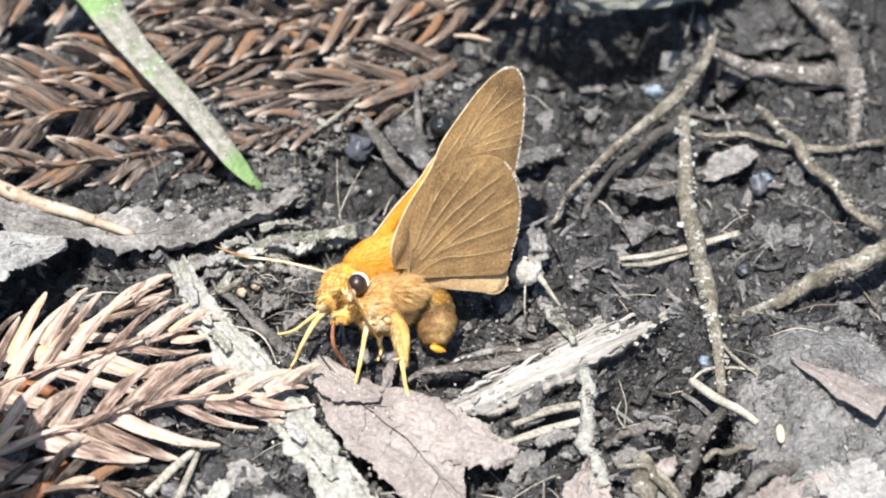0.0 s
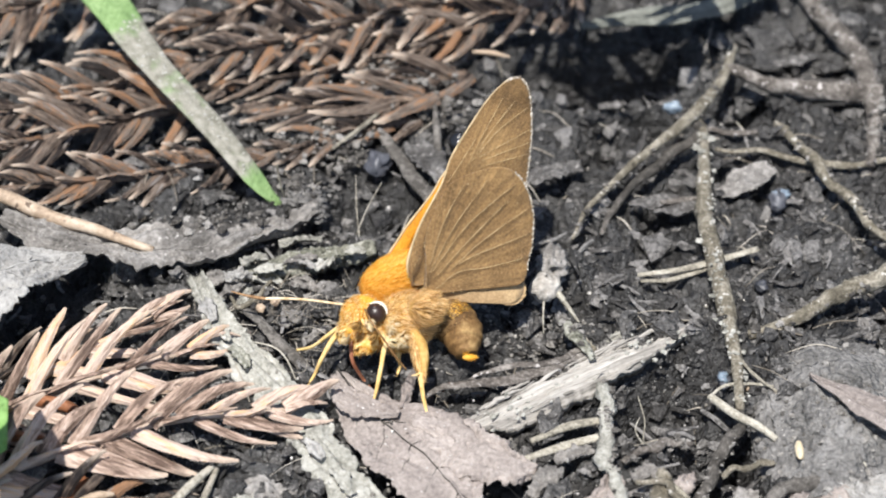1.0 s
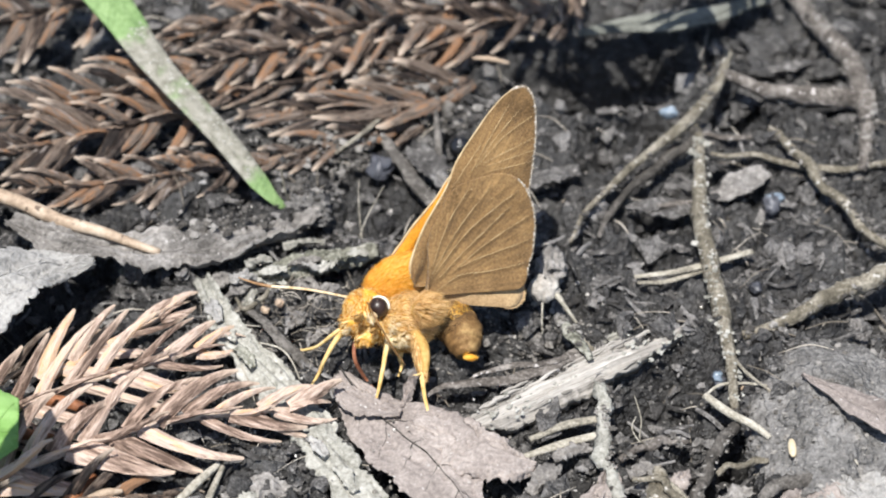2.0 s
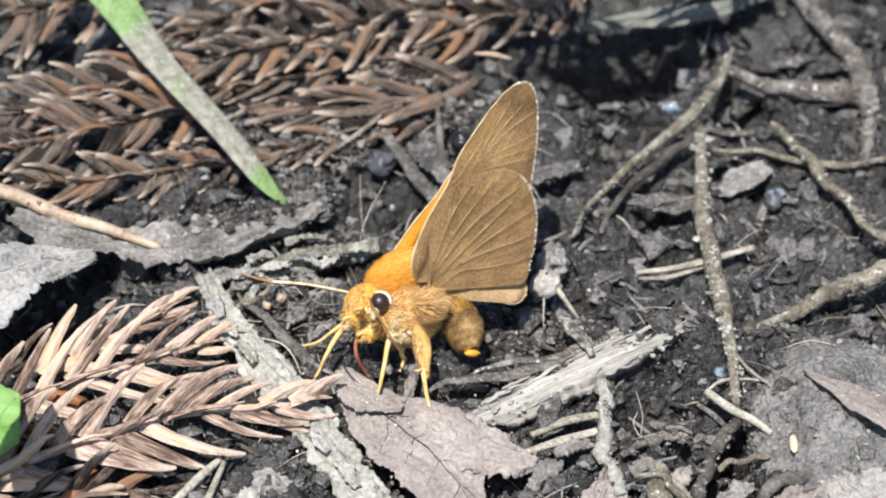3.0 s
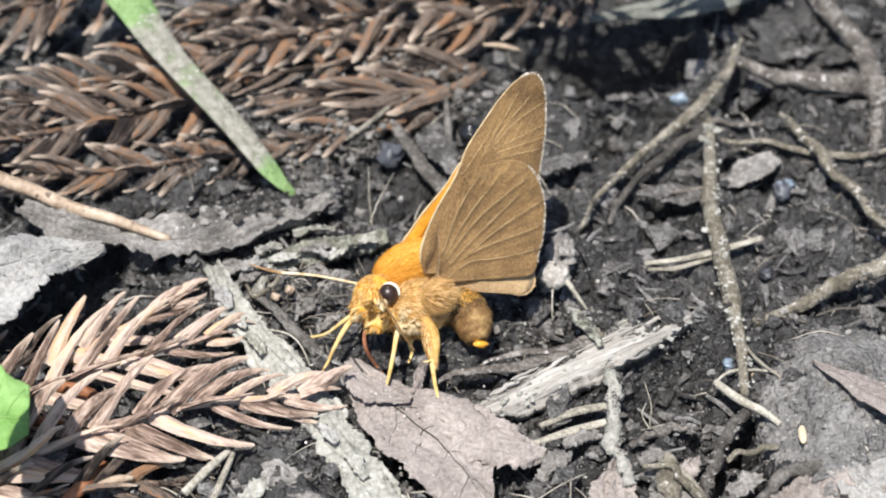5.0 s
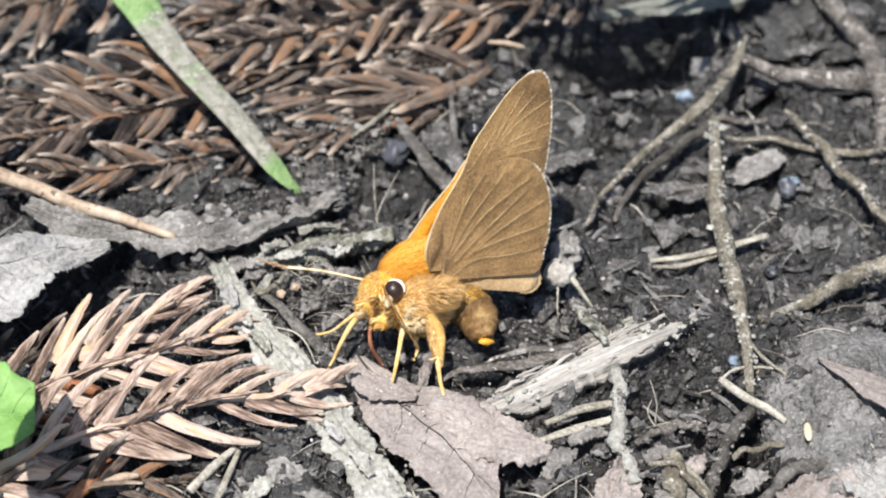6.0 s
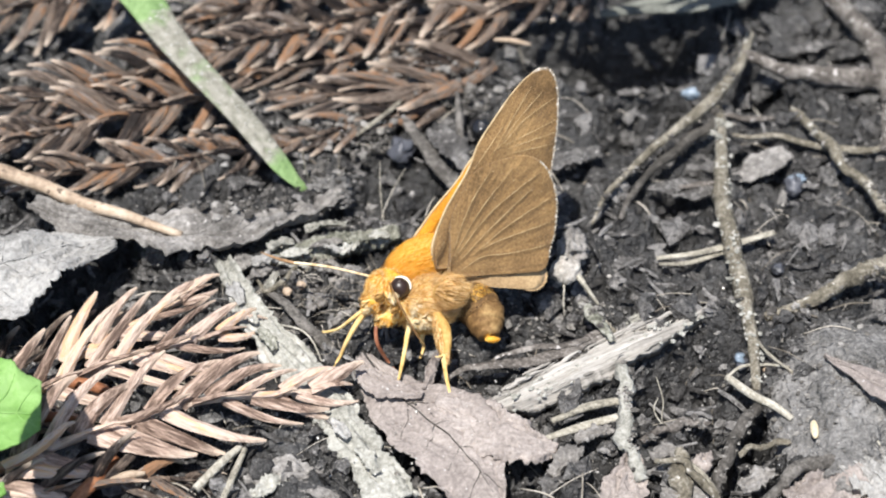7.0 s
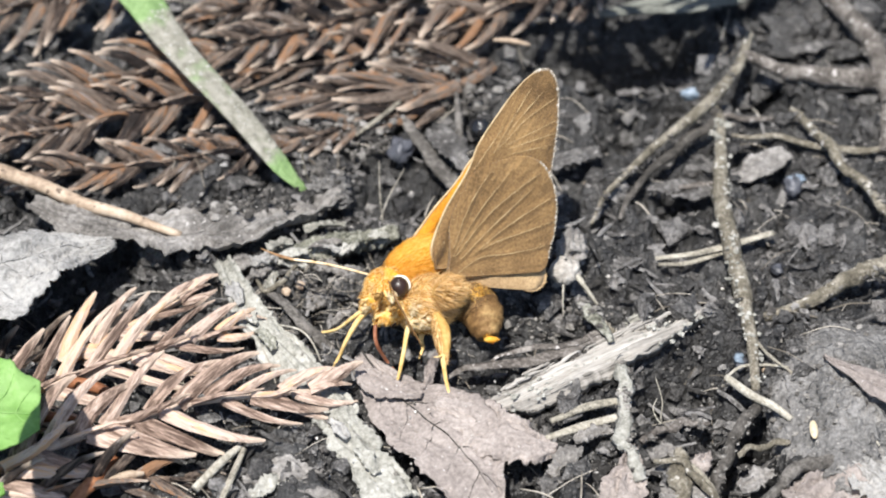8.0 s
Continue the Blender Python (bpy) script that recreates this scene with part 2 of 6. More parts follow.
def ground_height(x, y):
    x, y = np.asarray(x, float), np.asarray(y, float)
    wx = x + 1.6 * (value_noise(x / 3, y / 3, 3) - 0.5)
    wy = y + 1.6 * (value_noise(x / 3, y / 3, 4) - 0.5)
    h = -4.0 + 2.6 * value_noise(x / 11, y / 11, 1) + 1.3 * lumps(wx / 5.2, wy / 5.2, 21) + 1.1 * lumps(wx / 2.1, wy / 2.1, 22) + 0.4 * lumps(wx / 0.9, wy / 0.9, 23)
    h = h + 1.2 * (1 - np.abs(2 * value_noise(wx / 2.6 + 40, wy / 2.6, 8) - 1)) + 0.7 * (1 - np.abs(2 * value_noise(wx / 1.1, wy / 1.1 + 30, 9) - 1)) + 0.4 * value_noise(x / 0.55, y / 0.55, 5) - 0.5
    hollow = np.clip(value_noise(x / 6 + 70, y / 6 + 20, 12) - 0.58, 0, 1)
    h = h - 8.0 * hollow - 0.6 * np.exp(-((x + 6) / 10) ** 2 - ((y + 14) / 8) ** 2)
    for cx, cy, r, deep in HOLLOWS:
        h = h - deep * np.exp(-(((x - cx) ** 2 + (y - cy) ** 2) / r ** 2) ** 1.5)
    h = h - 1.8 * np.exp(-((x - 2) / 8.5) ** 2 - ((y + 24) / 6.5) ** 2)
    fade = np.clip((np.maximum(np.abs(x) - 55, np.abs(y) - 52)) / 30, 0, 1)
    return h * (1 - fade) - 1.0 * fade


def mesh_data(name, verts, faces, mat, smooth=True):
    me = bpy.data.meshes.new(name)
    me.from_pydata((np.asarray(verts, float) * MM).tolist(), [], faces if isinstance(faces, list) else faces.tolist())
    me.materials.append(mat)
    if smooth:
        me.shade_smooth()
    me.update()
    return me


def part(name, vf, mat, parent, label="", smooth=True):
    """One mesh under a thing or a part, in the thing's space."""
    ob = new(name, vf if isinstance(vf, bpy.types.Mesh) else mesh_data(name, vf[0], vf[1], mat, smooth))
    ob.parent = parent
    return tagged(ob, label)


def thing(name, vf, mat, label, category, group="", kind="", at=(0, 0, 0), smooth=True):
    ob = new(name, mesh_data(name, np.asarray(vf[0]) - np.asarray(at), vf[1], mat, smooth) if vf else None)
    ob.location = Vector(at) * MM
    return tagged(ob, label, category, group, kind)


def spline(points, n):
    """n points along a smooth line through the points, evenly in length."""
    p = np.asarray(points, float)
    if len(p) == 2:
        return p[0] + (p[1] - p[0]) * np.linspace(0, 1, n)[:, None]
    q = np.vstack([2 * p[0] - p[1], p, 2 * p[-1] - p[-2]])
    out = []
    for i in range(1, len(q) - 2):
        for t in np.linspace(0, 1, 24, endpoint=False):
            out.append(0.5 * (2 * q[i] + (q[i + 1] - q[i - 1]) * t + (2 * q[i - 1] - 5 * q[i] + 4 * q[i + 1] - q[i + 2]) * t * t + (3 * q[i] - q[i - 1] - 3 * q[i + 1] + q[i + 2]) * t ** 3))
    out.append(p[-1])
    out = np.array(out)
    d = np.concatenate([[0], np.cumsum(np.linalg.norm(np.diff(out, axis=0), axis=1))])
    s = np.linspace(0, d[-1], n)
    return np.stack([np.interp(s, d, out[:, k]) for k in range(3)], 1)


def frames(line, up=(0, 0, 1)):
    t = np.gradient(line, axis=0)
    t /= np.linalg.norm(t, axis=1)[:, None] + 1e-9
    side = np.cross(t, np.asarray(up, float))
    side /= np.linalg.norm(side, axis=1)[:, None] + 1e-9
    return t, side, np.cross(side, t)


def grid_faces(nu, nv, wrap=False):
    f = []
    for i in range(nu - 1):
        for j in range(nv if wrap else nv - 1):
            k = (j + 1) % nv
            f.append((i * nv + j, i * nv + k, (i + 1) * nv + k, (i + 1) * nv + j))
    return f


def tube(points, radii, n=30, sides=8, rough=0.0, flat=1.0, ridges=0.0, seed=0, up=(0, 0, 1), bend=0.0):
    """A closed round stick through the points; radii are spread along it."""
    rng = np.random.default_rng(seed)
    line = spline(points, n)
    u = np.linspace(0, 1, n)
    if bend:
        line = line + bend * np.stack([value_noise(u * 6 + 11.3 * k, u * 0 + seed, 31 + k) - 0.5 for k in range(3)], 1) * np.array([1, 1, 0.5])
    r = np.interp(u, np.linspace(0, 1, len(radii)), radii)
    _, side, top = frames(line, up)
    a = np.linspace(0, 2 * np.pi, sides, endpoint=False)
    rid = 1 + ridges * (rng.random(sides) - 0.5)
    total = float(np.sum(np.linalg.norm(np.diff(line, axis=0), axis=1)))
    ca, sa = np.cos(a)[None, :] * 1.3 + 9 + seed, np.sin(a)[None, :] * 1.3
    lu = (u * total)[:, None]
    jit = 1 + rough * (value_noise(lu / 1.7 + ca, sa + 5 + lu * 0.1, 33 + seed) - 0.5) * 0.6 + rough * (value_noise(lu / 0.45 + ca * 3, sa * 3 + 7, 34 + seed) - 0.5) * 0.75
    jit = jit + 0.5 * rough * np.clip(value_noise(lu / 3.1 + 0 * ca, lu * 0 + seed, 35) - 0.7, 0, 1) * 3
    rr = r[:, None] * rid[None, :] * jit
    v = line[:, None, :] + side[:, None, :] * (rr * np.cos(a))[..., None] + top[:, None, :] * (rr * np.sin(a) * flat)[..., None]
    v = v.reshape(-1, 3)
    f = grid_faces(n, sides, True)
    f = [tuple(reversed(q)) for q in f]
    f.append(tuple(range(sides)))
    f.append(tuple((n - 1) * sides + k for k in reversed(range(sides))))
    return v, f


def join(parts):
    vs, fs, k = [], [], 0
    for v, f in parts:
        vs.append(np.asarray(v, float))
        fs += [tuple(i + k for i in q) for q in f]
        k += len(v)
    return np.vstack(vs), fs


def sheet(mid, left, right, nu=48, nv=26, thick=0.16, cup=0.0, wave=0.5, tear=0.0, veins=0.0, pairs=7, seed=0, droop=0.0, up=(0, 0, 1), along=False, crumple=0.0):
    """A leaf or strip with thickness round a midline: half widths on both sides, cupped, waved, torn at the edges, with raised veins."""
    line = spline(mid, nu)
    u = np.linspace(0, 1, nu)
    _, side, top = frames(line, up)
    wl = np.interp(u, np.linspace(0, 1, len(left)), left)
    wr = np.interp(u, np.linspace(0, 1, len(right)), right)
    v = np.linspace(-1, 1, nv)
    ragged = 1 + tear * (value_noise(u[:, None] * nu * 0.8 + 3.1 * np.sign(v)[None, :], np.abs(v)[None, :] * 0 + seed, 61 + seed) - 0.6) * 0.7 + 1.0 * tear * (value_noise(u[:, None] * nu * 0.13 + 9.1 * np.sign(v)[None, :], np.abs(v)[None, :] * 0 + seed, 71 + seed) - 0.5)
    w = np.where(v[None, :] < 0, wl[:, None], wr[:, None]) * ragged * v[None, :]
    lift = cup * (v[None, :] ** 2) * np.maximum(wl, wr)[:, None] + wave * (value_noise(u[:, None] * 5 + seed, v[None, :] * 2.2, 81 + seed) - 0.5) + 0.35 * wave * (value_noise(u[:, None] * 14, v[None, :] * 6, 91 + seed) - 0.5)
    lift = lift - droop * np.clip(np.abs(v)[None, :] - 0.75, 0, 1) ** 2 * 16
    if crumple:
        fold = value_noise(u[:, None] * 7 + 3 * v[None, :] + seed, v[None, :] * 3.5 + seed, 95 + seed)
        fine = value_noise(u[:, None] * 19 + seed, v[None, :] * 9 - 4 * u[:, None] + seed, 96 + seed)
        lift = lift + crumple * (1 - 2 * np.abs(2 * fold - 1)) + 0.4 * crumple * (1 - 2 * np.abs(2 * fine - 1))
    if veins:
        lat = np.abs(((u[:, None] * pairs - np.abs(v)[None, :] * 1.4) % 1.0) - 0.5)
        lift = lift + veins * np.exp(-(v[None, :] / 0.05) ** 2) + 0.55 * veins * np.clip(1 - lat / 0.1, 0, 1) * (1 - np.abs(v)[None, :])
    p = line[:, None, :] + side[:, None, :] * w[..., None] + top[:, None, :] * lift[..., None]
    q = p - top[:, None, :] * thick
    V = np.vstack([p.reshape(-1, 3), q.reshape(-1, 3)])
    f = grid_faces(nu, nv)
    k = nu * nv
    F = f + [tuple(i + k for i in reversed(g)) for g in f]
    rim = [i for i in range(nv)] + [i * nv + nv - 1 for i in range(1, nu)] + [(nu - 1) * nv + j for j in range(nv - 2, -1, -1)] + [i * nv for i in range(nu - 2, 0, -1)]
    for a, b in zip(rim, rim[1:] + rim[:1]):
        F.append((b, a, a + k, b + k))
    if along:
        return V, F, np.tile(np.repeat(u, nv), 2)
    return V, F


def ball(centre, radii, seed=0, rough=0.15, rows=10, cols=14, axes=None, freq=1.0):
    """A rounded lump with an uneven skin."""
    th = np.linspace(0.02, np.pi - 0.02, rows)
    ph = np.linspace(0, 2 * np.pi, cols, endpoint=False)
    d = np.stack([np.sin(th)[:, None] * np.cos(ph)[None, :], np.sin(th)[:, None] * np.sin(ph)[None, :], np.cos(th)[:, None] * np.ones(cols)[None, :]], -1)
    o = seed * 3.17
    k = 1 + rough * (sum(value_noise(d[..., i] * 2.3 * freq + o, d[..., (i + 1) % 3] * 2.3 * freq + 5 * i, 40 + i) for i in range(3)) - 1.5)
    v = d * k[..., None] * np.asarray(radii, float)
    if axes is not None:
        v = v @ np.asarray(axes, float)
    v = v.reshape(-1, 3) + np.asarray(centre, float)
    f = [tuple(reversed(q)) for q in grid_faces(rows, cols, True)]
    f.append(tuple(reversed(range(cols))))
    f.append(tuple((rows - 1) * cols + j for j in range(cols)))
    return v, [tuple(reversed(q)) for q in f]


# ---- ground: one sheet to the horizon ----
def axis(lo, hi, step):
    core = np.arange(lo, hi + step / 2, step)
    far, d = [], 1.0
    while d < 60000:
        far.append(d)
        d *= 1.35
    far = np.array(far)
    return np.concatenate([lo - far[::-1], core, hi + far])


def build_ground():
    xs, ys = axis(-54, 54, 0.27), axis(-36, 50, 0.27)
    X, Y = np.meshgrid(xs, ys, indexing="ij")
    Z = ground_height(X, Y)
    V = np.stack([X, Y, Z], -1).reshape(-1, 3)
    nu, nv = len(xs), len(ys)
    i, j = np.meshgrid(np.arange(nu - 1), np.arange(nv - 1), indexing="ij")
    a = (i * nv + j).ravel()
    F = np.stack([a, a + nv, a + nv + 1, a + 1], 1)
    return thing("ground", (V, F), M_SOIL, "dark damp crumbly soil with dusty lighter specks", "ground", kind="structure")


build_ground()


# ---- cedar fronds ----
def needle_mesh(name, length, width, hook, mat, seed):
    """An awl-shaped needle with a keel: broad at its clasping foot, tapering and curving forward to a narrow tip. Lies along +x, keel up."""
    n, sides = 10, 6
    u = np.linspace(0, 1, n)
    rng = np.random.default_rng(seed)
    line = np.stack([u * length, hook * length * (0.26 * u ** 2 - 0.1 * u + 0.06 * u ** 5), 0.06 * length * np.sin(u * 2.8) + 0.008 * length * rng.normal(0, 1, n) * u], 1)
    r = width * np.array([1.15, 1.12, 1.05, 0.96, 0.88, 0.8, 0.71, 0.61, 0.49, 0.22]) * 0.5 * (1 + 0.05 * rng.normal(0, 1, n))
    _, side, top = frames(line)
    a = np.array([0.0, 0.95, 2.2, 3.14, 4.0, 5.4])
    prof = np.array([1.1, 0.74, 0.68, 1.05, 0.6, 0.6]) * (1 + 0.1 * rng.normal(0, 1, sides))
    rr = r[:, None] * prof
    v = line[:, None, :] + side[:, None, :] * (rr * np.cos(a))[..., None] + top[:, None, :] * (rr * np.sin(a) * 0.95)[..., None]
    f = [tuple(reversed(q)) for q in grid_faces(n, sides, True)]
    f.append(tuple(range(sides)))
    f.append(tuple((n - 1) * sides + k for k in reversed(range(sides))))
    return mesh_data(name, v.reshape(-1, 3), f, mat, False)


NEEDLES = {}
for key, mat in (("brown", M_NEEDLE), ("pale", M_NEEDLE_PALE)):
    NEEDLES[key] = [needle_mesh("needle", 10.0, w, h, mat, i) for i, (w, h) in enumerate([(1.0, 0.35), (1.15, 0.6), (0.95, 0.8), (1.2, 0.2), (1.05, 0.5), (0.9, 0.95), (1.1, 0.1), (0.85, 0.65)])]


def frond(points, key, length, gap, label, seed, spread=45, lift=0.2, stem_r=0.45, width=1.0):
    """A shed cedar branchlet: clasping needles in two ranks, every fifth one on top, all leaning towards its tip."""
    rng = np.random.default_rng(seed)
    total = float(np.sum(np.linalg.norm(np.diff(np.asarray(points, float), axis=0), axis=1)))
    n = max(12, int(total / 1.2))
    line = spline(points, n)
    base = line[0]
    root = thing("cedar_frond", None, None, label, "cedar frond", group="shed cedar fronds", at=base)
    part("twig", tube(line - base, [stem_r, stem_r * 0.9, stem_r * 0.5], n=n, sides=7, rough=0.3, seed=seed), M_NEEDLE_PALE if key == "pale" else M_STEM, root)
    t, side, top = frames(line, (0, -0.55, 0.83))
    count = int(total / gap)
    for i in range(count + 3):
        u = min(1.0, (i + 0.5 + 0.4 * (rng.random() - 0.5)) / count)
        k = min(n - 1, int(u * (n - 1)))
        hand = 1 if i % 2 else -1
        crown = i % 5 == 4
        out = side[k] * hand * (0.35 if crown else 1.0) + top[k] * (0.7 if crown else rng.normal(lift, 0.12))
        out /= np.linalg.norm(out)
        lean = radians((spread * (0.6 if crown else 1.0) + rng.normal(0, 4)) * (1 - 0.35 * max(0, u - 0.55) / 0.45))
        d = t[k] * math.cos(lean) + out * math.sin(lean)
        d = d / np.linalg.norm(d)
        fwd = t[k] - d * np.dot(t[k], d)
        fwd /= np.linalg.norm(fwd) + 1e-6
        up = np.cross(d, fwd)
        if np.dot(up, top[k]) < 0:
            up = -up
        L = length / 10 * (0.82 + 0.3 * rng.random()) * (1 - 0.45 * max(0, u - 0.6) / 0.4) * (0.8 if crown else 1.0)
        W = width * (0.85 + 0.25 * rng.random()) * (1 - 0.25 * u)
        ob = part("needle", NEEDLES[key][rng.integers(len(NEEDLES[key]))], None, root)
        p = line[k] - base + out * stem_r * 0.3 - t[k] * 0.5
        ob.matrix_basis = Matrix(((d[0] * L, fwd[0] * W, up[0] * W, p[0] * MM), (d[1] * L, fwd[1] * W, up[1] * W, p[1] * MM), (d[2] * L, fwd[2] * W, up[2] * W, p[2] * MM), (0, 0, 0, 1)))
    return root


BROWN = "dried brown cedar frond with curved needles lying on soil"
frond([(-24.39, 22.59, 4.20), (-30.72, 18.99, 4.40), (-36.25, 17.06, 4.20), (-45.29, 14.32, 3.80)], "brown", 6.3, 0.78, BROWN, 11, 46, 0.2, width=1.1)
frond([(-21.43, 18.50, 3.00), (-28.34, 15.83, 3.40), (-34.92, 13.39, 3.40), (-44.90, 10.63, 3.00)], "brown", 6.3, 0.78, BROWN, 12, 46, 0.2, width=1.1)
frond([(-17.63, 12.68, 1.40), (-24.51, 10.34, 1.80), (-31.38, 8.94, 2.00), (-37.20, 8.08, 2.00), (-44.65, 7.51, 1.80)], "brown", 4.6, 0.75, "short-needled grey-brown cedar frond lying flat on soil", 13, 44, 0.25, width=0.95)
frond([(-31.74, 33.97, 4.60), (-38.89, 31.18, 4.60), (-47.12, 28.36, 4.00)], "brown", 6.5, 0.8, BROWN, 14, 56, 0.2, width=1.1)
frond([(8.40, 34.92, 4.20), (-0.23, 31.12, 4.80), (-7.55, 28.37, 4.80), (-14.53, 26.22, 4.40), (-20.88, 24.19, 4.00), (-24.24, 23.69, 3.40)], "brown", 6.8, 0.8, BROWN, 15, 46, 0.2, width=1.15)
frond([(-6.06, 38.69, 3.40), (-14.02, 34.05, 3.80), (-20.15, 30.73, 3.80), (-24.88, 28.62, 3.20)], "brown", 6.5, 0.8, BROWN, 24, 44, 0.2, width=1.1)
frond([(0.89, 20.67, 2.20), (-5.20, 19.54, 2.60), (-10.71, 18.87, 2.60), (-14.59, 18.83, 2.20)], "brown", 7.6, 1.5, BROWN, 16, 22, 0.25, width=1.2)
frond([(-0.78, 18.90, 0.80), (-6.83, 16.48, 1.20), (-12.26, 14.35, 1.20), (-16.59, 13.01, 0.80)], "brown", 5.0, 1.2, "muddy grey-brown cedar frond pressed into the soil", 17, 34, 0.2, width=1.0)
frond([(12.42, 34.09, 3.40), (6.60, 30.70, 3.60), (1.47, 28.27, 3.20), (-3.05, 26.62, 2.60)], "brown", 6.2, 1.3, BROWN, 28, 40, 0.2, width=1.1)
frond([(16.12, 38.56, 3.50), (15.24, 34.95, 3.00), (14.06, 32.04, 2.20)], "brown", 4.6, 1.3, BROWN, 19, 24)
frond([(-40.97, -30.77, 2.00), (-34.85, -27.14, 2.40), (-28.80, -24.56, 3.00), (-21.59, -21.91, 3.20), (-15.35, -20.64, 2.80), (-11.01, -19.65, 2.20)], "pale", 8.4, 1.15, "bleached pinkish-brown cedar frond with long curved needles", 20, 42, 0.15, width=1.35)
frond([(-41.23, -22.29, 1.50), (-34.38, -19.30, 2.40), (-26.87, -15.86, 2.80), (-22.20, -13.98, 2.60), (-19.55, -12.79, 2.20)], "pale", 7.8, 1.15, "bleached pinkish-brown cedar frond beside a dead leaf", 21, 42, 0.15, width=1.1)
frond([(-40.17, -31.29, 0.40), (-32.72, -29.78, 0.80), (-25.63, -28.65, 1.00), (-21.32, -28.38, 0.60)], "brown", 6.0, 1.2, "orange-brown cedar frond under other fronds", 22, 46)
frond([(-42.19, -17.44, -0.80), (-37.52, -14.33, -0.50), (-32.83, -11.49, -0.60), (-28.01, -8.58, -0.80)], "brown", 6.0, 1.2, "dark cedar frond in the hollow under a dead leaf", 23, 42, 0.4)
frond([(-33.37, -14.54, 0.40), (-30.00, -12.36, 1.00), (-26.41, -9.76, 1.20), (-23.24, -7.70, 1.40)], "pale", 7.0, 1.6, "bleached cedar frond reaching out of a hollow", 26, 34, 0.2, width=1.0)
frond([(5.49, 30.41, 2.00), (-1.36, 27.09, 2.20), (-7.53, 24.69, 2.40), (-14.78, 23.21, 2.20), (-19.77, 21.97, 1.80)], "brown", 6.2, 1.0, BROWN, 33, 42, 0.2, width=1.1)
frond([(4.28, 24.76, 1.60), (-0.22, 23.44, 2.00), (-4.70, 22.76, 2.00)], "brown", 6.0, 1.3, "muddy grey-brown cedar frond pressed into the soil", 34, 26, 0.2, width=1.2)
# Sprig added above and out of view, to dapple the upper right soil with shade.
frond([(40.00, 70.00, -1.50), (38.00, 62.00, 12.00), (32.00, 44.00, 25.00), (22.30, 22.46, 26.00), (17.66, 22.02, 26.00), (13.12, 23.35, 26.00), (9.16, 26.65, 27.00)], "brown", 8.5, 1.0, "unseen dry cedar sprig added to shade the soil", 35, 50, 0.15, 0.7, width=1.7)


# ---- dead leaves and strips ----
def shifted(vf, by):
    return np.asarray(vf[0], float) - np.asarray(by, float), vf[1]


def leaf(name, mat, label, category, mid, left, right, group="", rib=0.0, rib_mat=None, **k):
    """A leaf blade with a midrib and side veins of their own along its upper side."""
    at = np.array(mid[0], float)
    line = np.asarray(mid, float) - at
    nu, nv = k.get("nu", 48), k.get("nv", 26)
    V, F = sheet(line, left, right, **k)
    ob = thing(name, (V + at, F), mat, label, category, group, at=at)
    if rib:
        g = V[:nu * nv].reshape(nu, nv, 3)
        m = nv // 2
        part("midrib", tube(g[:nu - 2:4, m] + (0, 0, rib * 0.3), [rib, rib * 0.8, rib * 0.4], n=40, sides=6, rough=0.2), rib_mat or mat, ob)
        pairs = k.get("pairs", 7)
        for i in range(1, pairs):
            for hand in (-1, 1):
                run = []
                for q in np.linspace(0, 0.8, 6):
                    a, b = int((i / pairs + q * 0.16) * (nu - 1)), int(m + hand * q * (nv // 2 - 1))
                    if a < nu - 1:
                        run.append(g[a, b] + (0, 0, rib * 0.1))
                if len(run) > 3:
                    part("vein", tube(run, [rib * 0.55, rib * 0.25], n=12, sides=5), rib_mat or mat, ob)
    return ob


leaf("dead_leaf", M_LEAF_PALE, "bleached grey dead leaf with a ragged lifted edge", "dead leaf",
     [(-46.4, -12.45, 6.20), (-40.3, -9.36, 6.60), (-35.3, -5.73, 5.80), (-30.1, -3.33, 3.40)], [3, 4.4, 3.4, 0.8], [5.5, 5.6, 3.8, 0.6], cup=-0.05, crumple=0.3, wave=1.3, tear=0.28, veins=0.12, seed=1, rib=0.12, nu=80, nv=34)
leaf("dead_leaf", M_LEAF_GREY, "torn grey dead leaf pressed on the soil", "dead leaf",
     [(-38.2, 2.03, 3.60), (-32.9, -0.79, 3.80), (-27.8, -0.92, 3.20), (-20.0, -0.37, 2.80), (-11.88, 3.58, 1.00)], [1.6, 2.2, 2.4, 3.2, 0.6], [1, 1.6, 3.0, 2.0, 0.6], wave=1.3, crumple=0.4, tear=0.5, veins=0.1, seed=2, nu=90, nv=30, rib=0.1)
big_leaf = leaf("dead_leaf", M_LEAF_PINK, "grey-brown dead leaf with raised veins under the butterfly", "dead leaf",
     [(-7.23, -14.46, 0.90), (-4.67, -18.04, 0.55), (-1.67, -21.4, 0.60), (1.50, -25.4, 1.20), (4.78, -31.6, 1.90)], [0.9, 2.4, 5.0, 3.4, 0.4], [0.8, 3.1, 4.4, 4.3, 3.4], cup=0.04, wave=1.1, crumple=0.15, tear=0.14, veins=0.16, pairs=6, seed=3, nu=90, nv=44, rib=0.09, rib_mat=M_TWIG_DARK)
lobe = sheet([(-0.69, -20.12, 1.25), (1.77, -21.25, 1.35), (4.29, -22.68, 1.50), (7.06, -24.95, 1.90), (9.75, -25.07, 1.00)], [1.0, 1.9, 2.1, 1.9, 1.5, 0.5], [1.2, 2.6, 3.2, 3.0, 2.4, 0.6], nu=80, nv=36, wave=0.8, crumple=0.2, tear=0.45, veins=0.1, seed=16, droop=0.5)
part("curled_lobe", shifted(lobe, (-7.23, -14.46, 0.90)), M_LEAF_PINK, big_leaf, "ragged curled lobe of the leaf")
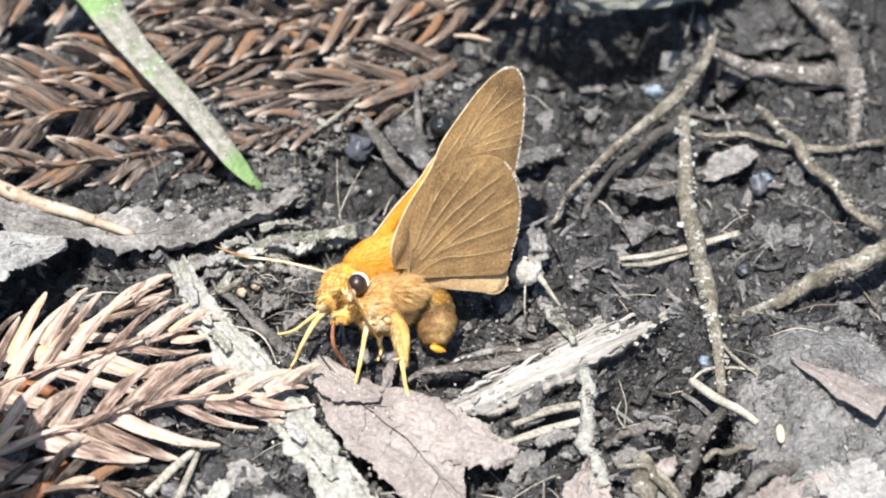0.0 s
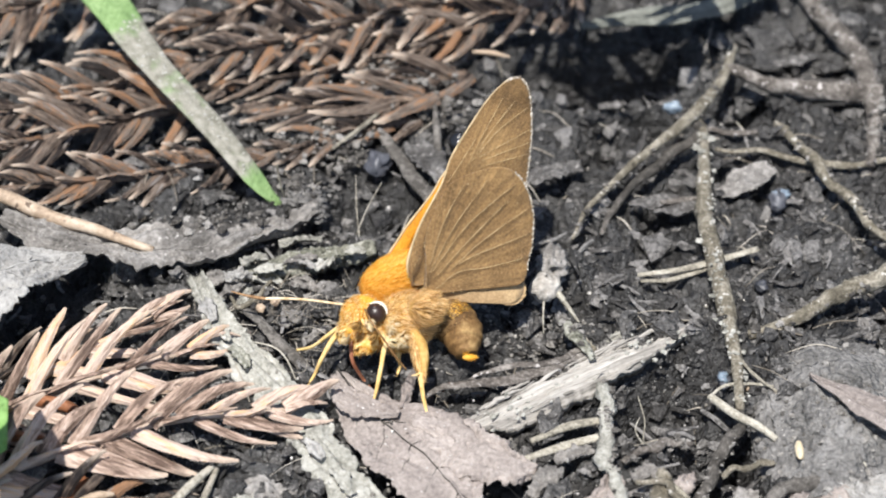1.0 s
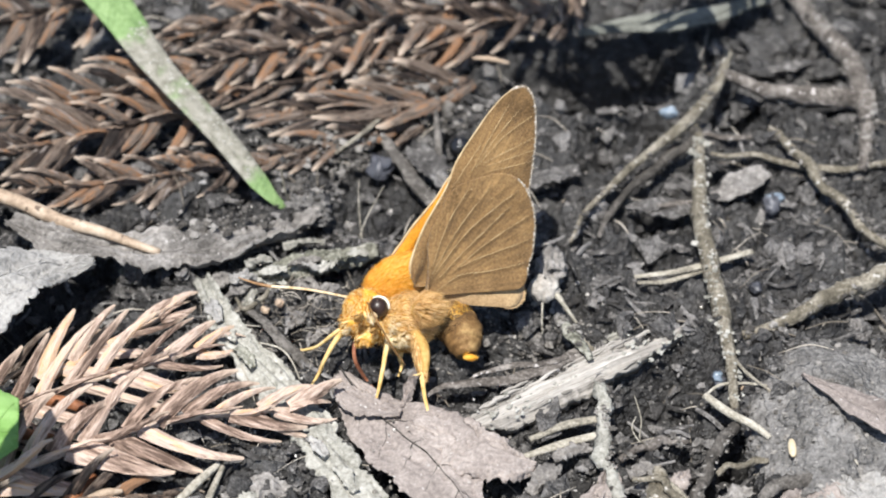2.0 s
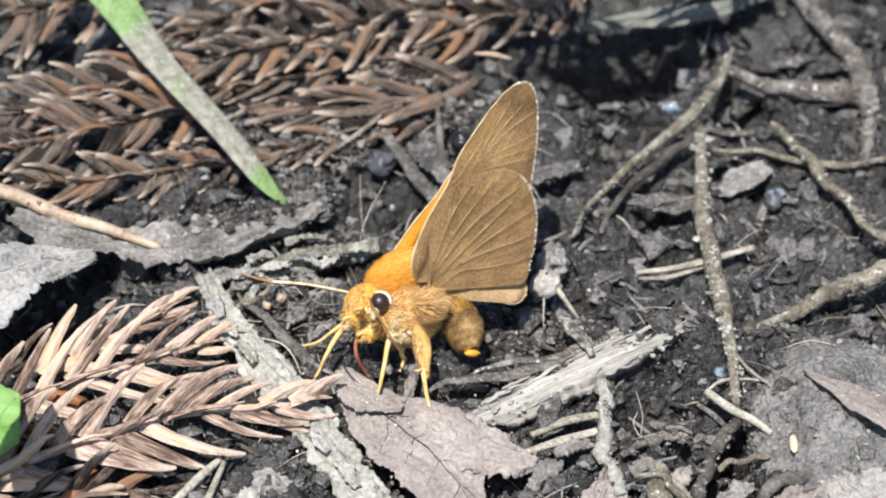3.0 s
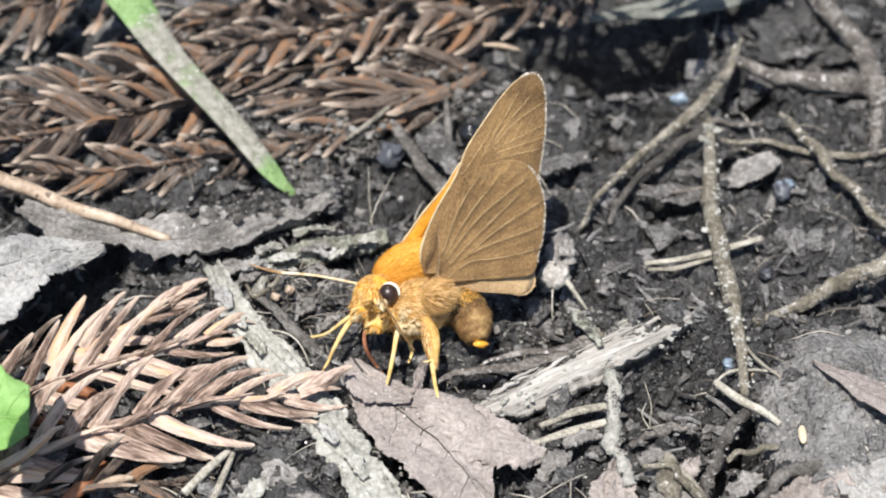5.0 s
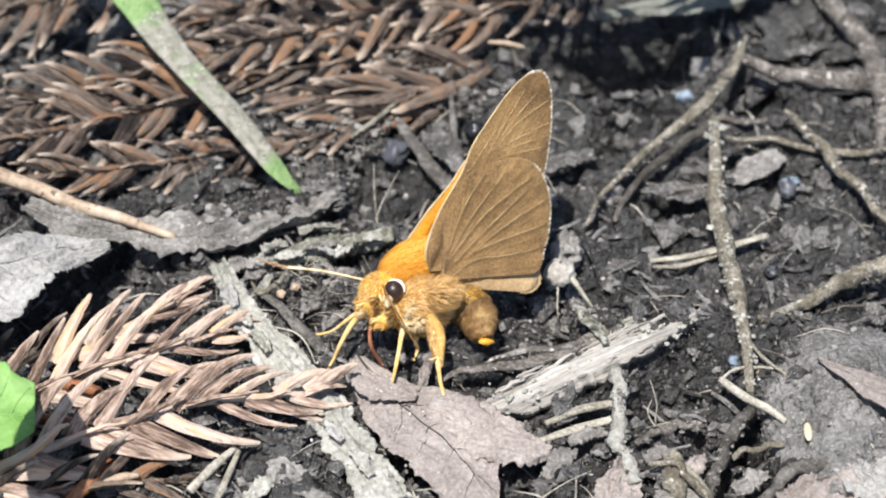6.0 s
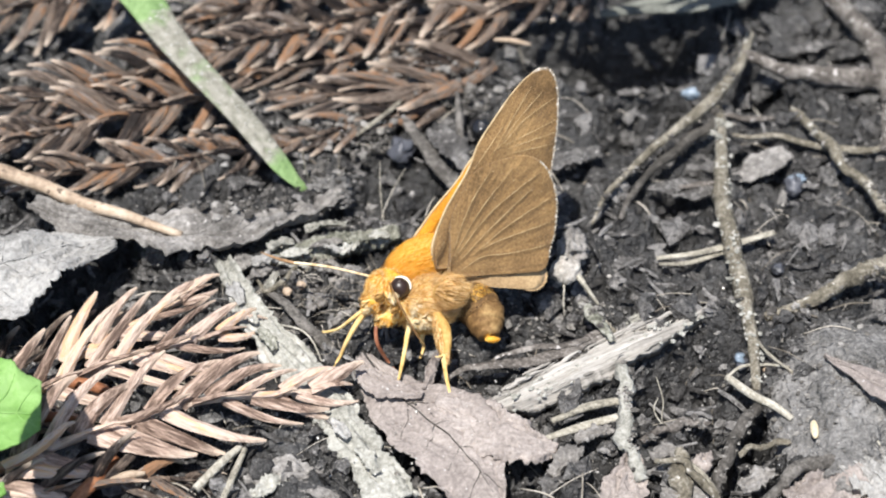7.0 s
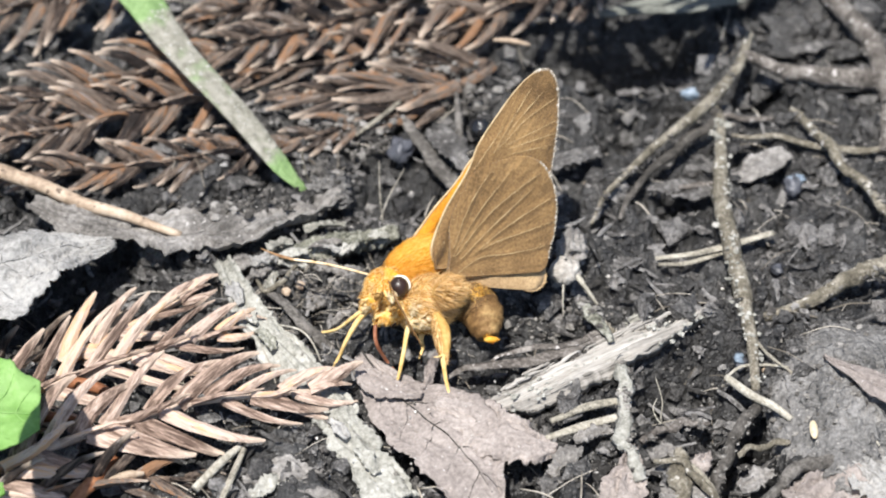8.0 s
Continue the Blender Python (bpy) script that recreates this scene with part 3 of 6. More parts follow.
lobe = sheet([(-7.17, -16.31, 1.60), (-5.75, -17.96, 1.50), (-3.90, -18.89, 1.50), (-1.87, -19.50, 1.30)], [0.5, 1.1, 1.2, 0.9, 0.5], [0.9, 1.3, 1.3, 1.0, 0.4], nu=50, nv=22, wave=0.5, crumple=0.15, tear=0.4, seed=21)
part("corner_lobe", shifted(lobe, (-7.23, -14.46, 0.90)), M_LEAF_PINK, big_leaf, "ragged corner lobe of the leaf")
strip = leaf("bark_strip", M_STRIP, "flat grey strip of weathered bark", "bark strip",
     [(-20.30, -3.44, 1.90), (-18.32, -8.06, 2.00), (-15.83, -12.07, 1.80), (-13.17, -15.79, 1.40), (-9.01, -21.96, 0.90), (-4.00, -30.70, 0.80)], [0.9, 1.7, 1.9, 2.0, 2.0, 2.1], [0.6, 1.5, 1.9, 2.0, 2.0, 2.1], wave=0.9, crumple=0.22, tear=0.4, seed=4, thick=0.5, nu=120, nv=24)
leaf("dead_leaf", M_LEAF_GREY, "grey leaf scrap lying beside a bark strip", "dead leaf",
     [(-17.00, -28.4, 0.60), (-13.66, -27.6, 1.00), (-10.29, -27.8, 0.70)], [0.5, 1.3, 0.8], [0.5, 1.2, 0.6], wave=1.0, tear=0.6, seed=14, nu=40, nv=20)
moss = leaf("bark_strip", M_MOSS, "mossy grey strip of bark behind the butterfly", "bark strip",
     [(-16.40, -1.61, 0.80), (-13.24, -1.53, 1.60), (-9.09, -0.62, 1.80), (-4.15, 0.96, 1.20)], [0.6, 1.1, 1.15, 0.8], [0.6, 1.1, 1.1, 0.7], wave=1.1, crumple=0.25, tear=0.6, cup=-0.2, seed=15, thick=0.6, nu=70, nv=16)


def flake(bark, p, angle, length, width, mat, seed):
    """A loose flake lifting off a bark strip."""
    d = np.array([math.cos(radians(angle)), math.sin(radians(angle)), 0.0]) * length / 2
    p = np.array(p, float) - np.array(bark.location) * 1000
    part("flake", sheet([p - d, p + (0, 0, 0.25), p + d], [width * 0.5, width, width * 0.4], [width * 0.4, width * 0.9, width * 0.5], nu=22, nv=10, thick=0.2, wave=0.5, tear=0.7, seed=seed), mat, bark, "loose flake of bark")


for i, (p, angle, length, width, mat) in enumerate([((-18.74, -8.19, 2.50), -60, 2.8, 0.8, M_LEAF_PALE), ((-17.37, -11.00, 2.50), -50, 2.4, 0.5, M_STRIP), ((-15.73, -13.57, 2.30), -55, 3.0, 0.7, M_MOSS), ((-8.95, -23.45, 1.50), -50, 2.6, 0.6, M_LEAF_PALE), ((-6.45, -26.86, 1.40), -55, 3.4, 0.7, M_STRIP)]):
    flake(strip, p, angle, length, width, mat, 500 + i)
for i, (p, angle, length, width, mat) in enumerate([((-13.68, -2.81, 2.30), 10, 2.6, 0.6, M_STRIP), ((-10.85, -1.94, 2.60), 15, 3.2, 0.5, M_LEAF_GREY), ((-8.01, -1.35, 2.60), 20, 2.4, 0.5, M_MOSS), ((-6.06, -0.50, 2.20), 5, 2.2, 0.45, M_STRIP)]):
    flake(moss, p, angle, length, width, mat, 510 + i)
leaf("dead_leaf", M_LEAF_GREY, "dusty grey leaf scrap at the foot of a grass blade", "dead leaf",
     [(-16.56, 2.20, 1.60), (-13.93, 2.65, 1.90), (-11.34, 4.12, 1.80), (-9.51, 6.28, 1.20)], [0.5, 1.1, 1.2, 0.5], [0.4, 1.0, 0.8, 0.4], wave=0.8, crumple=0.3, tear=0.6, seed=17, nu=40, nv=20)
leaf("dead_leaf", M_LEAF_OLIVE, "long grey-green dead leaf lying on the soil", "dead leaf",
     [(15.84, 32.0, 2.00), (22.2, 32.5, 2.50), (29.1, 33.6, 2.50), (35.9, 37.7, 2.00)], [0.5, 1.6, 1.6, 0.5], [0.5, 1.0, 1.0, 0.5], wave=0.6, veins=0.1, seed=5, rib=0.1)
leaf("dead_leaf", M_LEAF_GREY, "small grey leaf fragment lying flat on soil", "dead leaf",
     [(27.8, 8.36, 1.00), (30.3, 10.08, 1.30), (33.1, 12.32, 1.00)], [0.6, 1.6, 0.8], [0.6, 1.5, 0.8], wave=0.5, tear=0.3, seed=6)
leaf("dead_leaf", M_LEAF_PINK, "pinkish-brown leaf fragment among twigs", "dead leaf",
     [(16.32, -24.8, 0.80), (15.65, -28.1, 1.00), (14.00, -32.8, 0.80)], [0.6, 1.9, 2.6], [0.6, 1.5, 2.2], wave=0.8, crumple=0.3, tear=0.5, veins=0.1, seed=7, rib=0.1)
leaf("dead_leaf", M_LEAF_PALE, "bleached leaf fragment with a crumpled edge", "dead leaf",
     [(34.4, -27.2, 1.80), (37.0, -29.4, 1.80), (41.0, -32.1, 1.40)], [1.5, 3, 3], [1.5, 3, 3], wave=1.0, crumple=0.4, tear=0.5, veins=0.1, seed=8, rib=0.1)
leaf("dead_leaf", M_LEAF_PINK, "pinkish-brown leaf fragment with a crumpled edge", "dead leaf",
     [(28.8, -31.1, 0.90), (32.7, -29.7, 1.40), (37.2, -31.9, 1.20)], [1.2, 2.2, 3], [1.2, 2.5, 3], wave=1.3, crumple=0.4, tear=0.5, seed=9)
leaf("dead_leaf", M_LEAF_PINK, "pinkish-grey leaf fragment on a clod", "dead leaf",
     [(33.35, -16.52, 3.30), (35.66, -19.57, 4.60), (38.23, -22.02, 5.00), (40.27, -23.26, 4.80)], [0.15, 0.8, 1.5, 1.7], [0.15, 0.7, 1.4, 1.7], wave=0.4, tear=0.15, seed=10, rib=0.08)
leaf("green_leaf", M_GREEN, "fresh bright green leaf standing over the litter", "green leaf",
     [(-47.6, -24.7, 8.00), (-41.8, -25.9, 7.60), (-37.1, -26.5, 7.20), (-33.8, -26.2, 6.60)], [3, 6.5, 6.4, 6.0, 5.6, 3.8], [3, 6.5, 6.6, 5.6, 4.2, 1.6], cup=0.05, wave=0.7, tear=0.06, veins=0.1, seed=11, rib=0.14, nu=90, nv=40)
leaf("green_leaf", M_GREEN, "small fresh green leaf among cedar fronds", "green leaf",
     [(-42.3, -32.4, 4.00), (-38.6, -32.5, 4.00), (-36.5, -31.8, 3.60)], [1.5, 2.2, 0.5], [1.5, 2.2, 0.5], wave=0.4, veins=0.1, seed=12, rib=0.1)


def grass_blade():
    mid = [(-32.46, 29.37, 10.80), (-29.04, 24.23, 10.00), (-26.92, 20.93, 9.20), (-24.30, 17.51, 8.20), (-19.36, 12.28, 6.00), (-15.00, 7.80, 3.00), (-13.00, 6.75, 1.20)]
    at = np.array(mid[-1], float)
    V, F, U = sheet(np.asarray(mid, float) - at, [2.15, 2.05, 1.85, 1.6, 1.4, 1.35, 1.28, 1.15, 1.0, 0.45], [2.15, 2.05, 1.85, 1.6, 1.4, 1.35, 1.28, 1.15, 1.0, 0.45], cup=-0.16, wave=0.15, nu=70, nv=14, thick=0.2, along=True)
    ob = new("grass_leaf", mesh_data("grass_leaf", V, F, M_BLADE))
    ob.location = Vector(at) * MM
    ob.data.attributes.new("along", "FLOAT", "POINT").data.foreach_set("value", U.astype(np.float32))
    rng = np.random.default_rng(90)
    half = len(U) // 2
    g, crust = V[:half].reshape(70, 14, 3), []
    for _ in range(330):
        i, j = rng.uniform(16, 60), rng.uniform(1, 12)
        p = g[int(i), int(j)] + (g[int(i) + 1, int(j)] - g[int(i), int(j)]) * (i % 1) + (g[int(i), int(j) + 1] - g[int(i), int(j)]) * (j % 1)
        r = 0.03 + 0.13 * rng.random() ** 4
        crust.append(ball(p, (r * 1.4, r, r * 0.5), int(rng.integers(900)), 0.9, 5, 6))
    part("mud_crust", join(crust), M_STRIP, ob, "crumbs of dried grey mud", False)
    tagged(ob, "green grass blade caked with dried grey mud, leaning on litter", "grass leaf")


grass_blade()


# ---- twigs, straws and wood ----
def stick(name, mat, label, category, points, radii, group="", **k):
    at = np.array(points[0], float)
    return thing(name, tube(points, radii, **k), mat, label, category, group, at=at)


def muddy(ob, points, radius, count, seed, mat=None):
    """Crumbs of dried mud stuck along a twig."""
    rng = np.random.default_rng(seed)
    line = spline(points, 60) - np.array(points[0], float)
    out = []
    for _ in range(count):
        d = rng.normal(0, 1, 3)
        d[2] = abs(d[2])
        r = 0.06 + 0.24 * rng.random() ** 3
        out.append(ball(line[rng.integers(2, 58)] + rng.normal(0, 0.15, 3) + d / np.linalg.norm(d) * radius, (r * 1.3, r * 1.1, r * 0.8), int(rng.integers(900)), 0.9, 5, 7, freq=1.5))
    part("mud_crust", join(out), mat or M_MUD, ob, "crumbs of dried grey mud", False)


# Leaf and shoot added out of view, to throw shade on the lower left fronds.
leaf("green_leaf", M_GREEN, "unseen green leaf added high up to shade the fronds", "green leaf",
     [(-37.4, -42.5, 31.5), (-36.6, -38.8, 32.3), (-36.1, -35, 32.3), (-36.1, -30.5, 32)], [0.6, 2.3, 2.7, 2.3, 0.5], [0.6, 2.3, 2.6, 2.2, 0.5], cup=0.05, wave=0.7, veins=0.1, seed=13, rib=0.16)
stick("plant_shoot", M_GREEN, "unseen green shoot added to carry the shading leaf", "plant", [(-60, -46, -1.5), (-60, -47, 12), (-52, -47, 25), (-37.4, -42.5, 31.5)], [0.7, 0.6, 0.5, 0.35], n=24, rough=0.1, seed=49)
stick("loose_needle", M_RUST, "loose orange-brown cedar needle among bleached fronds", "needle", [(-32.59, -19.31, 3.00), (-30.29, -20.02, 3.20), (-27.94, -20.97, 2.80)], [0.5, 0.6, 0.5, 0.12], n=16, sides=7, rough=0.2, seed=61)
stick("loose_needle", M_RUST, "loose orange-brown cedar needle among bleached fronds", "needle", [(-36.13, -23.00, 2.60), (-33.66, -23.17, 2.80), (-31.25, -23.19, 2.60)], [0.5, 0.55, 0.4, 0.12], n=16, sides=7, rough=0.2, seed=62)
stick("loose_needle", M_STRAW, "loose tan cedar needle on the litter", "needle", [(-28.03, -29.66, 2.00), (-26.63, -29.21, 2.20), (-25.25, -28.80, 2.00)], [0.3, 0.45, 0.4, 0.2], n=16, sides=7, rough=0.2, seed=63)
TW = "twigs on the soil"
stick("straw", M_STRAW, "tan dry straw with dark specks lying across a dead leaf", "straw", [(-45.8, 7.45, 5.00), (-38.0, 4.02, 4.60), (-30.4, 0.64, 4.00), (-24.2, -0.68, 2.60)], [0.7, 0.7, 0.66, 0.55, 0.35], rough=0.15, sides=10, seed=1, bend=0.5)
path = [(27.0, 16.33, 2.00), (26.6, 8.49, 2.20), (26.3, 1.38, 2.40), (26.6, -5.04, 2.20), (27.4, -13.10, 1.80), (27.8, -18.62, 1.20)]
muddy(stick("twig", M_TWIG, "long grey twig lying upright across the soil", "twig", path, [0.45, 0.65, 0.85, 0.8, 0.65, 0.4], TW, rough=0.5, n=60, sides=10, seed=2, bend=0.9), path, 0.62, 300, 603, M_STRIP)
path = [(30.7, 28.0, 2.50), (28.8, 22.7, 2.60), (25.6, 17.05, 2.60), (19.77, 10.86, 2.20), (15.52, 5.84, 1.40), (13.53, 2.27, 0.80)]
muddy(stick("twig", M_TWIG, "grey forked twig lying on dark soil", "twig", path, [0.45, 0.52, 0.58, 0.42, 0.3, 0.13], TW, rough=0.5, n=60, sides=10, seed=3, bend=0.7), path, 0.45, 110, 604)
stick("twig", M_TWIG, "short broken spur of the forked twig", "twig", [(25.59, 18.27, 2.40), (26.34, 17.56, 2.00), (27.35, 17.05, 1.20)], [0.42, 0.5, 0.36], TW, rough=0.5, n=20, seed=71, bend=0.3)
stick("twig", M_TWIG_BROWN, "thin brown twig behind the long grey twig", "twig", [(27.25, 17.13, 1.20), (30.04, 16.42, 1.40), (33.54, 16.94, 1.00)], [0.22, 0.28, 0.2], TW, rough=0.4, n=30, seed=72, bend=0.4)
stick("twig", M_TWIG_DARK, "dark twig lying behind the forked twig", "twig", [(26.2, 17.15, 2.00), (26.6, 15.95, 1.60), (20.3, 9.56, 1.20), (16.24, 3.33, 0.50)], [0.42, 0.49, 0.42, 0.28], TW, rough=0.5, n=40, seed=4, bend=0.9)
stick("twig", M_TWIG_BROWN, "curved grey twig in the blurred distance", "twig", [(29.96, 24.46, 2.60), (31.45, 24.00, 2.40), (34.39, 22.36, 2.20), (38.22, 21.59, 2.20), (44.87, 21.34, 2.20)], [0.5, 0.7, 0.95, 1.05, 1.1], TW, rough=0.5, n=40, seed=5, bend=0.9)
path = [(33.4, 17.29, 1.50), (36.7, 12.46, 2.20), (38.9, 7.93, 2.00), (44.0, 1.45, 1.60)]
muddy(stick("twig", M_TWIG, "grey twig slanting over the soil", "twig", path, [0.35, 0.56, 0.42, 0.42], TW, rough=0.7, n=50, seed=6, bend=1.2), path, 0.42, 120, 606)
path = [(28.8, -9.74, 0.80), (32.9, -8.77, 2.00), (36.5, -7.26, 3.00), (44.2, -2.93, 3.00)]
muddy(stick("twig", M_TWIG, "grey-brown twig resting on the clod", "twig", path, [0.35, 0.65, 0.85, 0.95], TW, rough=0.6, n=50, seed=7, bend=0.8), path, 0.45, 130, 605)
stick("twig", M_TWIG, "thin grey-brown twig half sunk in the soil", "twig", [(27.7, 14.74, 1.00), (32.6, 14.33, 1.00), (37.9, 12.58, 1.20), (45.6, 13.36, 1.00)], [0.17, 0.28, 0.35, 0.35], TW, rough=0.4, n=40, seed=8, bend=0.8)
bark_twig = stick("bark_strip", M_TWIG_BROWN, "flat brown-grey strip of bark lying along the wood fragment", "bark strip", [(-0.30, -17.42, 0.90), (3.29, -15.95, 1.50), (8.28, -15.46, 1.70), (13.88, -13.01, 1.70)], [0.2, 0.42, 0.5, 0.62, 0.5], rough=0.8, flat=0.35, n=60, sides=12, ridges=0.3, seed=9, bend=0.8)
part("strand", shifted(tube([(3.79, -15.59, 1.40), (7.31, -14.42, 1.90), (10.82, -14.11, 2.00), (14.10, -12.41, 1.80)], [0.12, 0.3, 0.36, 0.3], n=40, sides=8, rough=0.8, flat=0.4, seed=29, bend=0.6), (-0.30, -17.42, 0.90)), M_TWIG_BROWN, bark_twig)
path = [(15.96, -16.50, 1.80), (15.89, -21.0, 1.60), (16.00, -25.7, 1.20), (16.36, -28.5, 0.80)]
muddy(stick("twig", M_STRIP, "lumpy grey twig standing out of the litter", "twig", path, [0.4, 0.62, 0.5, 0.66, 0.5, 0.45], TW, rough=1.4, ridges=0.4, n=60, sides=12, seed=10, bend=1.1), path, 0.45, 170, 601)
path = [(27.8, -18.36, 0.90), (26.6, -21.6, 0.50), (24.6, -25.0, 0.30), (23.1, -29.3, 0.20)]
muddy(stick("twig", M_TWIG_DARK, "dark grey twig reaching into a hollow", "twig", path, [0.42, 0.56, 0.49, 0.35], TW, rough=0.7, n=40, seed=11, bend=0.9), path, 0.45, 90, 607)
path = [(17.31, -24.2, 0.90), (19.83, -22.8, 1.10), (23.1, -21.9, 0.80)]
muddy(stick("twig", M_TWIG_BROWN, "short brown stick lying on the soil", "twig", path, [0.28, 0.45, 0.28], TW, rough=0.6, n=30, seed=12, bend=0.6), path, 0.35, 40, 608)
stick("twig", M_TWIG, "short grey stick lying on the soil", "twig", [(25.2, -25.7, 0.80), (27.5, -24.9, 1.00), (29.7, -24.5, 0.80)], [0.24, 0.35, 0.28], TW, rough=0.6, n=30, seed=13, bend=0.6)
stick("twig", M_TWIG_DARK, "flat dark stick beside the butterfly", "twig", [(-4.66, 18.68, 1.00), (-1.85, 12.74, 1.20), (0.86, 8.20, 1.00), (2.46, 6.29, 0.60)], [0.49, 0.63, 0.84, 0.63], TW, rough=0.4, flat=0.4, n=40, seed=14, bend=0.5)
stick("straw", M_STRAW_PALE, "pale dry grass stem lying under a twig", "straw", [(19.59, -2.25, 1.00), (24.3, -1.69, 1.40), (30.8, 0.96, 1.20)], [0.25, 0.4, 0.35], "dry stems", flat=0.5, n=24, seed=15)
stick("straw", M_STRAW_PALE, "pale dry grass stem lying under a twig", "straw", [(19.84, -2.79, 0.80), (22.7, -2.77, 1.00), (27.0, -0.93, 1.00)], [0.2, 0.3, 0.25], "dry stems", flat=0.5, n=24, seed=16)
stick("straw", M_STRAW_PALE, "short bent pale stem lying on soil", "straw", [(24.9, -17.25, 1.30), (26.9, -19.55, 1.50), (28.8, -20.8, 1.40), (30.2, -21.9, 1.00)], [0.35, 0.4, 0.38, 0.3], "dry stems", n=24, seed=17)
stick("straw", M_STRAW_PALE, "thin pale fibre beside a twig", "straw", [(27.1, -11.36, 2.00), (28.1, -14.11, 2.00), (29.4, -15.82, 1.80), (30.8, -16.62, 1.20)], [0.14, 0.16, 0.16, 0.1], "dry stems", n=24, sides=6, seed=18)
stick("straw", M_STRAW_PALE, "thin bent fibre on the soil", "straw", [(24.9, -17.34, 1.40), (26.2, -16.31, 1.60), (28.2, -16.05, 1.60), (30.5, -15.95, 1.20)], [0.14, 0.16, 0.15, 0.1], "dry stems", n=24, sides=6, seed=19)
stick("straw", M_STRAW_PALE, "pale dry stem among leaf litter", "straw", [(-20.9, -30.1, 1.50), (-18.90, -27.5, 1.80), (-17.37, -25.3, 1.40)], [0.4, 0.4, 0.3], "dry stems", n=20, seed=20)
stick("straw", M_STRAW_PALE, "pale dry stem among leaf litter", "straw", [(-18.66, -31.6, 1.50), (-17.78, -28.7, 1.70), (-17.01, -25.6, 1.40)], [0.3, 0.32, 0.25], "dry stems", n=20, seed=21)
stick("straw", M_STRAW_PALE, "pale dry stem beside the wood fragment", "straw", [(9.35, -22.1, 1.00), (12.59, -20.6, 1.20), (15.84, -19.63, 1.00)], [0.3, 0.45, 0.4], "dry stems", flat=0.6, n=24, seed=22)
stick("straw", M_STRAW_PALE, "pale dry stem beside the wood fragment", "straw", [(8.57, -24.0, 0.80), (12.02, -22.7, 1.00), (15.26, -21.5, 0.90)], [0.3, 0.45, 0.4], "dry stems", flat=0.6, n=24, seed=23)
stick("straw", M_STRAW, "short orange-tan needle on the soil", "straw", [(5.01, 26.3, 3.20), (6.80, 25.9, 3.40), (8.65, 25.5, 3.20)], [0.15, 0.3, 0.12], "dry stems", n=16, seed=24)
stick("straw", M_STRAW_PALE, "thin tan stem lying on cedar litter", "straw", [(-8.39, 13.48, 2.00), (-5.16, 16.81, 2.30), (-2.45, 20.9, 2.00)], [0.2, 0.25, 0.2], "dry stems", n=20, sides=6, seed=25)
def wood_fragment():
    """A weathered scrap of wood: a fibrous slab split along its grain, with loose splinters. Built along x."""
    rng = np.random.default_rng(26)
    a, b = Vector((4.13, -20.7, 1.20)), Vector((23.8, -9.58, 1.60))
    L = (b - a).length
    slab = sheet([(0, 0, 0), (L * 0.3, -0.3, 0.5), (L * 0.7, -0.2, 0.5), (L, 0.3, 0.1)], [0.6, 1.7, 2.0, 1.5, 1.6, 1.1, 0.5], [0.7, 1.6, 1.8, 1.7, 1.2, 0.9, 0.4], nu=130, nv=40, thick=0.9, cup=-0.3, wave=0.5, tear=0.28, seed=26)
    v = slab[0]
    grain = 0.22 * (value_noise(v[:, 1] / 0.22 + 60, v[:, 0] / 7 + 3, 55) - 0.5) + 0.26 * (value_noise(v[:, 1] / 0.5 + 20, v[:, 0] / 4 + 9, 56) - 0.5) + 0.16 * (value_noise(v[:, 1] / 0.3, v[:, 0] / 0.9 + 9, 57) - 0.5)
    v[:, 2] += grain
    root = new("wood_fragment", mesh_data("wood_fragment", v, slab[1], M_WOOD))
    x = (b - a).normalized()
    y = Vector((0, 0, 1)).cross(x).normalized()
    z = x.cross(y)
    root.matrix_world = Matrix.Translation(a * MM) @ Matrix((x, y, z)).transposed().to_4x4()
    tagged(root, "splintered pale grey fragment of weathered wood", "wood")
    for i in range(15):
        o = rng.choice([-1, 1]) * rng.uniform(0.9, 1.7)
        p = rng.uniform(0.02, 0.75) * L
        q = min(L * 1.03, p + rng.uniform(2.5, 7))
        r = rng.uniform(0.1, 0.24)
        part("splinter", tube([(p, o, 0.15), ((p + q) / 2, o * 1.02, 0.4), (q, o * rng.uniform(0.9, 1.25), rng.uniform(0.1, 0.8))], [r * 0.4, r, r * 0.8, r * 0.15], n=20, sides=6, rough=0.8, seed=300 + i, bend=0.3), M_WOOD, root)
    out = []
    for _ in range(190):
        r = 0.04 + 0.17 * rng.random() ** 3
        x = rng.uniform(0.05, 0.95) * L
        out.append(ball((x, rng.normal(-0.2, 0.75), 0.35 + rng.uniform(-0.1, 0.25)), (r * 1.4, r, r * 0.8), int(rng.integers(900)), 0.9, 5, 7, freq=1.5))
    part("mud_crust", join(out), M_STRIP, root, "crumbs of dried grey mud", False)
    return root


wood_fragment()
CHIP = "bark chips round the butterfly"


def bark_chip(p, angle, length, width, seed, mat=M_CHIP, label="small grey chip of bark on the soil"):
    """A ragged scrap lying on the soil."""
    d = np.array([math.cos(radians(angle)), math.sin(radians(angle)), 0.0]) * length / 2
    p = np.array(p, float)
    return leaf("bark_chip", mat, label, "bark chip", [p - d, p + (0, 0, 0.3), p + d], [width * 0.5, width, width * 0.4], [width * 0.4, width * 0.9, width * 0.5], CHIP, wave=0.8, tear=0.8, seed=seed, nu=26, nv=12, thick=0.3)


